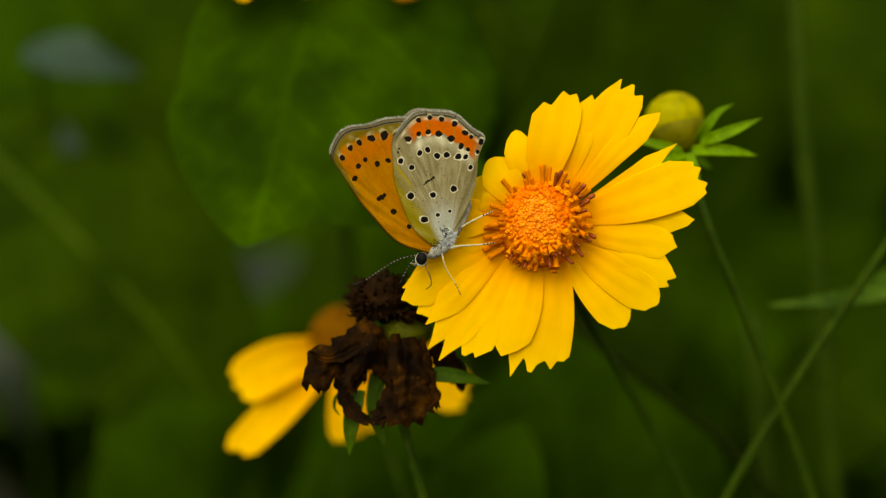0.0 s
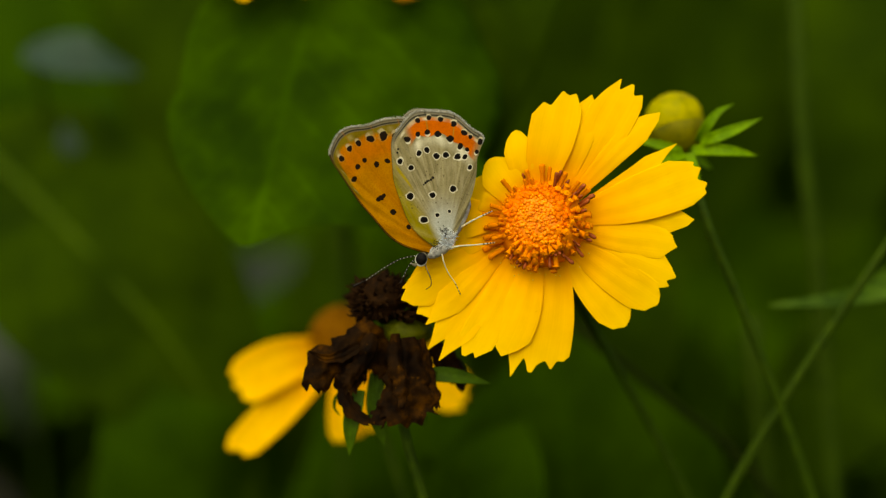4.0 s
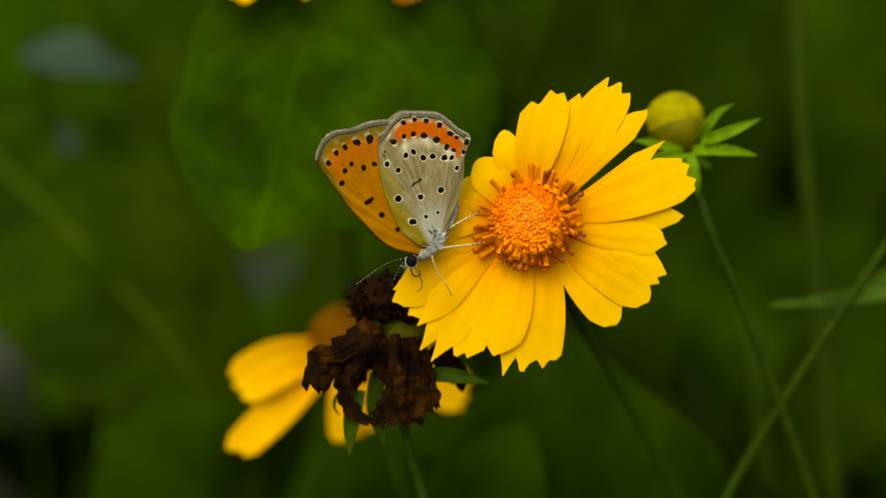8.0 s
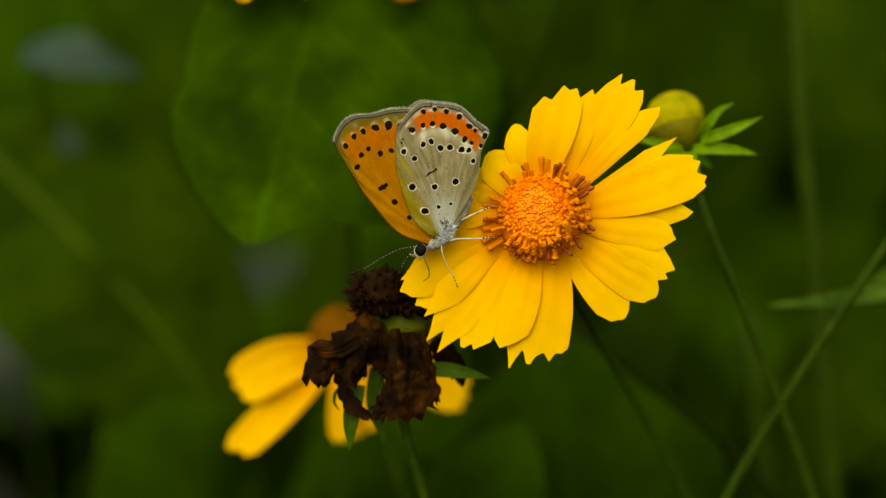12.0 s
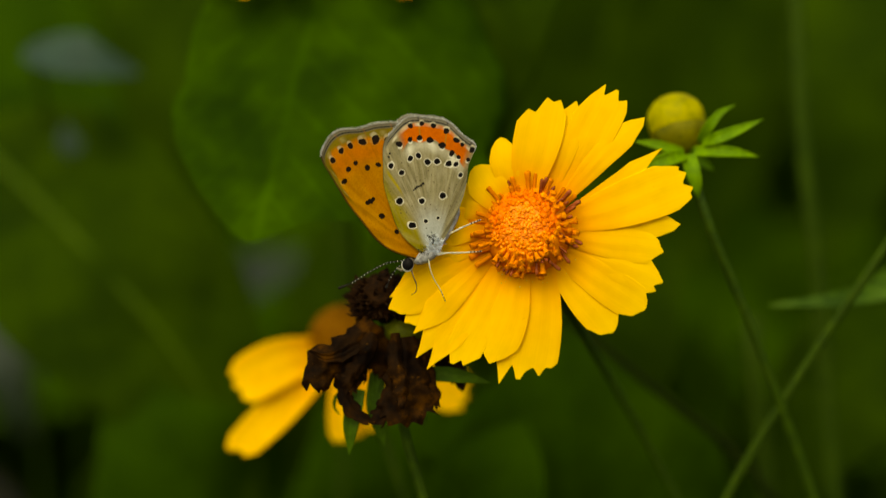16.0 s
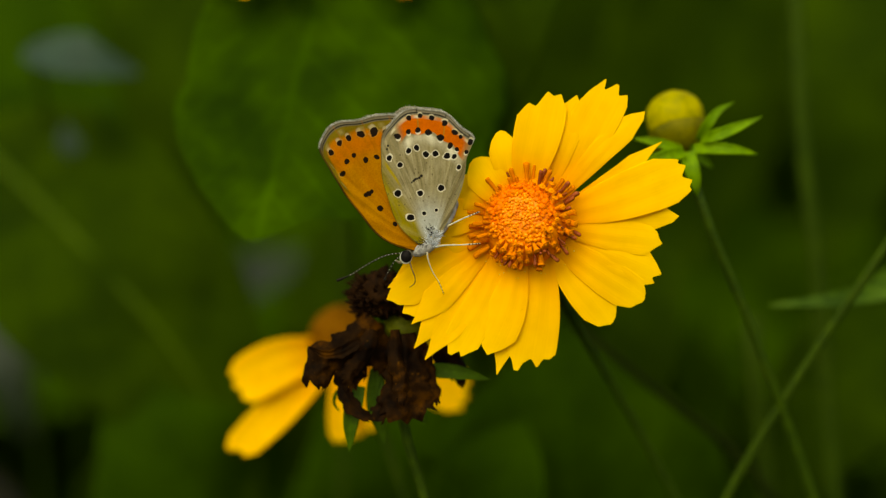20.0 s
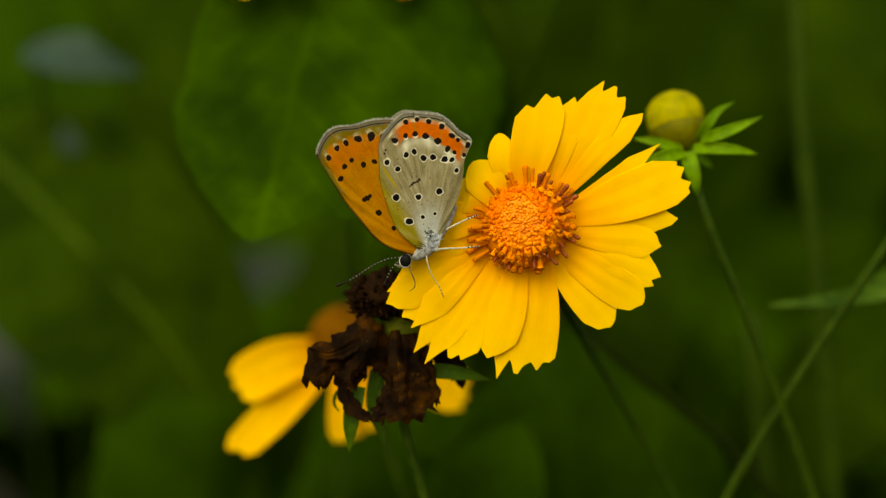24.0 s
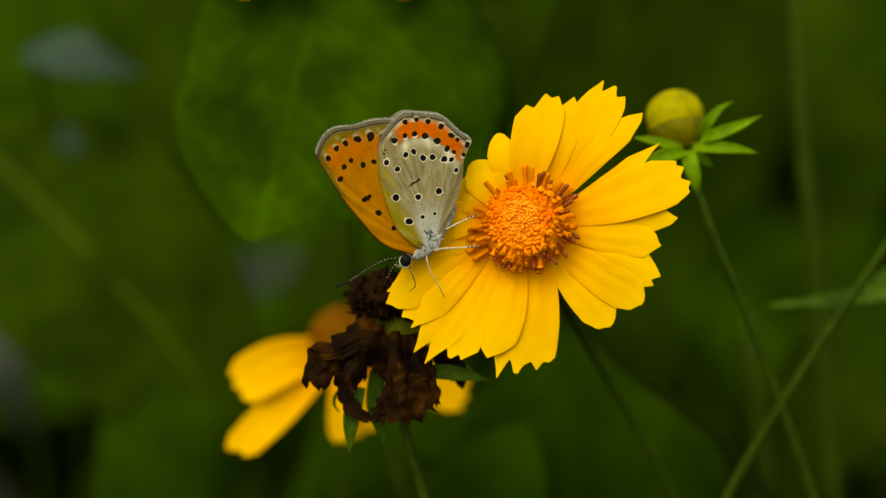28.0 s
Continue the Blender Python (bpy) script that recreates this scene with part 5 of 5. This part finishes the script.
    leg(b, [(0.00119, -0.00360, 0.50010), (0.00218, -0.00400, 0.50040), (0.00555, -0.00360, 0.50069), (0.00913, -0.00300, 0.50109)], 0.2, True)
    leg(b, [(-0.00020, -0.00380, 0.49960), (0.00010, -0.00420, 0.49792), (0.00079, -0.00360, 0.49614), (0.00219, -0.00220, 0.49394), (0.00309, -0.00120, 0.49193)], 0.125, True)
    leg(b, [(-0.00317, -0.00360, 0.49752), (-0.00267, -0.00380, 0.49614), (-0.00208, -0.00300, 0.49464), (-0.00219, -0.00200, 0.49354), (-0.00299, -0.00120, 0.49292)], 0.15, False, False)
    return b


insect = butterfly()


# ---- wind ----
def lean(ob, dx, dz, pivot):
    """The pose of a plant whose point at pivot is blown dx sideways and dz upwards (millimetres)."""
    h = pivot.z - ORG[ob].z
    a = math.atan2(dx * MM, h)
    return Matrix.Translation(ORG[ob] + Vector((0, 0, dz * MM))) @ Matrix.Rotation(a, 4, 'Y')


def motions():
    """Gusts: seconds, shift to the side and up in millimetres, turn in degrees."""
    c = ORG[flower_head]
    gusts = ((0, 0.00, -0.00, 0.00), (5.5, -0.05, -0.02, -0.10), (6, -0.10, -0.01, -0.18), (6.5, -0.13, 0.15, -0.08), (7, 0.00, 0.18, 0.02), (7.5, -0.04, 0.15, -0.06),
        (7.6, 0.00, 0.08, -0.25), (7.7, 0.12, 0.14, -0.44), (7.8, 0.25, 0.30, -0.64), (7.9, 0.46, -0.09, -0.83), (8, -1.87, 0.13, -1.03), (8.1, -0.61, 1.40, -0.82),
        (8.2, -0.35, 0.74, -0.62), (8.3, -1.82, -1.10, -0.42), (8.4, -0.38, 0.42, -0.21), (8.5, -0.38, 1.57, -0.01), (8.6, -1.02, -0.60, 0.01), (8.7, 0.81, -0.59, 0.04),
        (8.8, -0.54, 0.23, 0.06), (8.9, -0.81, 0.41, 0.08), (9, 0.63, -0.46, 0.10), (9.1, -0.33, -1.37, 0.05), (9.2, 0.05, 0.29, 0.00), (9.3, 0.43, 0.59, -0.05),
        (9.4, 0.08, -0.83, -0.10), (9.5, 0.01, -0.39, -0.16), (9.6, 0.34, 0.15, -0.19), (9.7, -0.41, 0.11, -0.21), (9.8, 0.02, -0.48, -0.24), (9.9, -0.01, -0.43, -0.27),
        (10, -0.43, 0.79, -0.30), (10.1, 0.18, 0.15, -0.29), (10.5, -0.22, 0.22, -0.22), (11, -0.09, -0.23, -0.09), (11.5, 0.00, 0.40, 0.01), (11.6, 0.06, 0.46, 0.04),
        (11.7, -0.18, -0.04, 0.07), (11.8, -0.23, 0.01, 0.10), (11.9, -0.38, 0.51, 0.12), (12, -0.19, 1.42, 0.15), (12.1, 0.04, 0.13, 0.10), (12.2, -0.57, -2.02, 0.05),
        (12.3, -0.28, 0.28, -0.00), (12.4, 0.66, 1.86, -0.06), (12.5, -0.24, -0.48, -0.11), (14.5, 0.00, -0.00, 0.00), (14.6, 0.19, 0.76, 0.00), (14.7, -3.48, 1.51, 0.00),
        (14.8, -1.89, 0.82, 0.00), (14.9, 0.53, -2.24, 0.00), (15, -4.55, 0.76, -1.26), (15.1, 0.71, 0.63, -0.11), (15.2, -0.32, -1.21, -0.22), (15.3, -2.17, -3.04, -0.33),
        (15.4, -1.84, -0.51, -0.44), (15.5, -3.32, 0.68, -0.55), (15.6, -3.45, -1.09, -0.61), (15.7, -2.39, -1.28, -0.68), (15.8, -2.61, -0.48, -0.74), (15.9, -3.10, -0.40, -0.80),
        (16, -2.45, -1.24, -0.87), (16.1, -2.94, -2.09, -0.84), (16.2, -2.38, -0.39, -0.82), (16.5, -2.57, -0.33, -0.75), (17, -3.14, 0.37, -0.73), (17.1, -2.57, -0.20, -0.68),
        (17.3, -2.56, -0.73, -0.58), (17.4, -2.37, -0.41, -0.53), (17.5, -2.86, -0.17, -0.48), (17.6, -2.83, -0.79, -0.38), (17.7, -1.75, -0.13, -0.29), (17.8, -0.13, -1.47, -0.19),
        (17.9, -1.23, -3.99, -0.10), (18, -2.55, 1.86, -0.92), (18.1, 1.03, 0.62, -0.29), (18.2, -1.98, -3.61, -0.57), (18.3, -2.07, -2.94, -0.86), (18.4, -1.35, 0.38, -1.15),
        (18.5, -3.73, -0.11, -1.43), (18.6, -2.95, -1.77, -1.40), (18.7, -2.55, -0.68, -1.36), (18.8, -3.24, -0.05, -1.32), (18.9, -2.48, -0.23, -1.29), (19, -3.00, -1.70, -1.25),
        (19.1, -3.90, -1.72, -1.10), (19.5, -2.60, 0.12, -0.52), (20, -2.71, 0.32, -0.61), (20.5, -2.92, -0.90, -1.14), (21, -2.99, -0.38, -0.79), (21.5, -2.83, -0.12, -0.60),
        (23.5, -2.83, -0.07, -0.80), (24, -2.87, -0.26, -0.91), (24.5, -2.87, -0.26, -0.91), (25, -3.03, 0.01, -0.91), (25.5, -3.19, 0.21, -1.14), (26, -3.61, 0.12, -1.07),
        (26.5, -3.30, 0.15, -1.06), (27, -3.22, -0.01, -0.95), (27.5, -3.14, 0.08, -0.79), (28, -2.91, -0.21, -0.99))
    plant_rows, head_rows = [], []
    for t, dx, dz, turn in gusts:
        base = lean(flower, dx, 0.0, c)
        there = Matrix.Translation(c + Vector((dx, 0, dz)) * MM) @ Matrix.Rotation(radians(turn), 4, 'Y')
        plant_rows.append((t, base))
        head_rows.append((t, base.inverted() @ there))
    walk(flower, plant_rows)
    walk(flower_head, head_rows)
    for petal, much in GIVE:
        walk(petal, [(t, Matrix.Translation(Vector((0.15, 0, -0.33)) * MM * much * (dz + (1.2 if t >= 15 else 0.0)))) for t, dx, dz, turn in gusts])
    mid = Vector((-0.00337, -0.00350, 0.51000))
    o = ORG[insect]
    rides = ((0, 0.00, -0.00, 0.00), (5.5, -0.14, -0.05, -0.37), (6, -0.13, -0.00, -0.15), (6.5, -0.16, 0.10, -0.15), (7, 0.00, 0.12, 0.01), (7.5, -0.07, 0.12, -0.36),
        (7.6, -0.04, -0.06, -0.71), (7.7, 0.06, -0.09, -1.05), (7.8, 0.16, -0.03, -1.40), (7.9, 0.37, -0.56, -1.75), (8, -2.22, -0.41, -2.09), (8.1, -0.74, 1.08, -1.33),
        (8.2, -0.35, 0.45, -0.57), (8.3, -1.85, -1.48, 0.19), (8.4, -0.16, 0.29, 0.95), (8.5, -0.05, 1.64, 1.71), (8.6, -0.77, -0.64, 1.83), (8.7, 1.23, -0.52, 1.95),
        (8.8, -0.27, 0.49, 2.07), (8.9, -0.57, 0.80, 2.19), (9, 1.00, -0.06, 2.31), (9.1, -0.07, -1.11, 2.13), (9.2, 0.33, 0.67, 1.94), (9.3, 0.73, 0.96, 1.75),
        (9.4, 0.34, -0.66, 1.57), (9.5, 0.24, -0.21, 1.38), (9.6, 0.64, 0.32, 1.36), (9.7, -0.16, 0.22, 1.33), (9.8, 0.34, -0.48, 1.31), (9.9, 0.34, -0.48, 1.29),
        (10, -0.09, 0.80, 1.26), (10.1, 0.54, 0.12, 1.30), (10.5, -0.06, 0.28, 1.46), (11, 0.17, -0.14, 0.96), (11.5, 0.21, 0.50, 1.26), (11.6, 0.34, 0.53, 1.50),
        (11.7, 0.14, -0.04, 1.73), (11.8, 0.13, -0.02, 1.96), (11.9, 0.03, 0.50, 2.20), (12, 0.31, 1.48, 2.43), (12.1, 0.53, 0.12, 2.44), (12.2, -0.17, -2.18, 2.46),
        (12.3, 0.13, 0.42, 2.47), (12.4, 1.13, 2.22, 2.49), (12.5, 0.11, -0.28, 2.50), (14.5, 0.00, -0.00, 0.00), (14.6, -0.55, 0.80, 0.04), (14.7, -5.35, 1.61, 0.08),
        (14.8, -4.35, 0.81, 0.12), (14.9, -2.45, -2.59, 0.16), (15, -3.79, -0.15, 0.20), (15.1, -2.26, 0.67, 0.73), (15.2, -2.36, -1.39, 1.25), (15.3, -3.37, -3.44, 1.78),
        (15.4, -1.97, -0.69, 2.30), (15.5, -2.58, 0.59, 2.83), (15.6, -2.77, -1.26, 2.72), (15.7, -1.67, -1.37, 2.61), (15.8, -1.97, -0.37, 2.50), (15.9, -2.57, -0.18, 2.40),
        (16, -1.92, -1.00, 2.29), (16.1, -2.47, -2.00, 2.19), (16.2, -1.87, -0.21, 2.09), (16.5, -2.13, -0.36, 1.78), (17, -2.58, 0.24, 1.78), (17.1, -2.06, -0.36, 1.52),
        (17.3, -2.26, -0.91, 0.99), (17.4, -2.16, -0.54, 0.72), (17.5, -2.80, -0.26, 0.46), (17.6, -3.36, -0.54, 0.69), (17.7, -2.76, 0.58, 0.92), (17.8, -1.56, -0.50, 1.15),
        (17.9, -3.36, -2.88, 1.38), (18, -2.33, 1.76, 1.61), (18.1, -0.76, 2.15, 1.69), (18.2, -3.37, -2.94, 1.76), (18.3, -2.77, -2.63, 1.84), (18.4, -1.27, 0.57, 1.91),
        (18.5, -3.18, -0.40, 1.99), (18.6, -2.37, -2.12, 1.96), (18.7, -1.97, -0.83, 1.93), (18.8, -2.77, -0.03, 1.90), (18.9, -1.97, -0.13, 1.86), (19, -2.58, -1.65, 1.83),
        (19.1, -3.57, -1.73, 1.89), (19.5, -2.07, 0.06, 2.14), (20, -2.22, 0.36, 2.28), (20.5, -2.47, -0.89, 1.77), (21, -2.48, -0.52, 1.71), (21.5, -2.41, -0.06, 1.63),
        (23.5, -2.44, -0.17, 1.67), (24, -2.53, -0.33, 1.32), (24.5, -2.53, -0.33, 1.32), (25, -2.74, -0.18, 1.01), (25.5, -3.03, -0.18, 0.37), (26, -3.22, -0.22, 0.37),
        (26.5, -3.03, -0.18, 0.37), (27, -2.95, -0.22, 0.56), (27.5, -2.74, -0.18, 1.01), (28, -2.58, -0.33, 1.03))
    walk(insect, [(t, Matrix.Translation(mid + Vector((dx, 0, dz)) * MM) @ Matrix.Rotation(radians(turn), 4, 'Y') @ Matrix.Translation(o - mid)) for t, dx, dz, turn in rides])
    # the tongue uncoils below the head for a second, then is tucked away again
    at = ORG[tongue] - ORG[insect]
    walk(tongue, [(t, Matrix.Translation(at + Vector((0, up * 0.6, up)) * MM) @ Matrix.Rotation(radians(turn), 4, 'Y')) for t, up, turn in ((0, 0.9, -85), (7.6, 0.9, -85), (7.8, 0.2, -25), (8.0, 0, 0), (8.6, 0, -8), (8.9, 0.3, -35), (9.2, 0.9, -85), (28, 0.9, -85))])
    top = Vector((0.04256, 0.01400, 0.52367))
    walk(bud, [(t, lean(bud, dx, dz, top)) for t, dx, dz in ((0, 0, 0), (7.5, 0, 0), (8, 0.1, 0), (8.5, -0.2, 0.6), (9, 0.2, -0.1), (9.5, 0.1, 0.1), (10, 0.1, 0.2), (12, 0.1, 0.2), (12.5, 0.1, 0.4),
        (14.5, 0.1, 0.3), (15, 0.2, 0), (15.5, -0.2, 0.9), (16, 0.3, -0.2), (16.5, 0.1, 0.4), (17, 0.1, 0.3), (18, 0.1, 0.2), (18.5, 0, 0.6), (19, 0.4, -0.2), (19.5, 0.1, 0.5), (20, 0.1, 0.3), (25, 0.1, 0.3), (26, 0, 0.4), (28, 0.1, 0.5))])
    crown = Vector((-0.00963, 0.00900, 0.48371))
    walk(spent, [(t, lean(spent, 0, dz, crown)) for t, dz in ((0, 0), (6.5, 0), (7, 0.1), (8, 0), (8.5, 0.7), (9, -0.3), (9.5, -0.1), (10, 0.4), (10.5, 0.1), (11, 0), (11.5, 0.3), (12, 0.9), (12.5, -0.5),
        (14.5, 0.3), (15, 0.1), (15.5, 1.0), (16, 0.1), (16.5, 0.3), (17, 0.7), (17.5, 0.3), (18, 1.6), (18.5, 0.4), (19, -0.4), (19.5, 0.7), (20, 0.7), (20.5, 0.1), (21, 0.4), (21.5, 0.6), (26, 0.6), (28, 0.5))])
    tip = Vector((-0.04569, 0.07000, 0.51916))
    walk(heart, [(t, lean(heart, dx, dz, tip)) for t, dx, dz in ((0, 0, 0), (7.5, 0, 0), (8, 0.5, -0.8), (9, 0.6, -0.2), (11, 0.8, 0.3), (12.5, 0.9, 0.4), (15, 0.6, 0.5), (17, 1.3, 0.9), (28, 1.3, 1.1))])
    for ob, high, side, rise in ((upper, Vector((-0.031, 0.046, 0.56)), -2.2, 0.3), (faded, Vector((-0.0078, 0.048, 0.558)), 0.0, 0.0)):
        walk(ob, [(t, lean(ob, dx + side, dz + rise, high)) for t, dx, dz in ((0, 0, 0), (7.6, 0, 0), (8, 0.2, -0.5), (8.6, 0, 0.1), (9.2, 0.1, 0), (14.5, 0, 0), (15.2, 0.2, 0.6), (16, 0.1, 0.5), (28, 0.1, 0.6))])


motions()
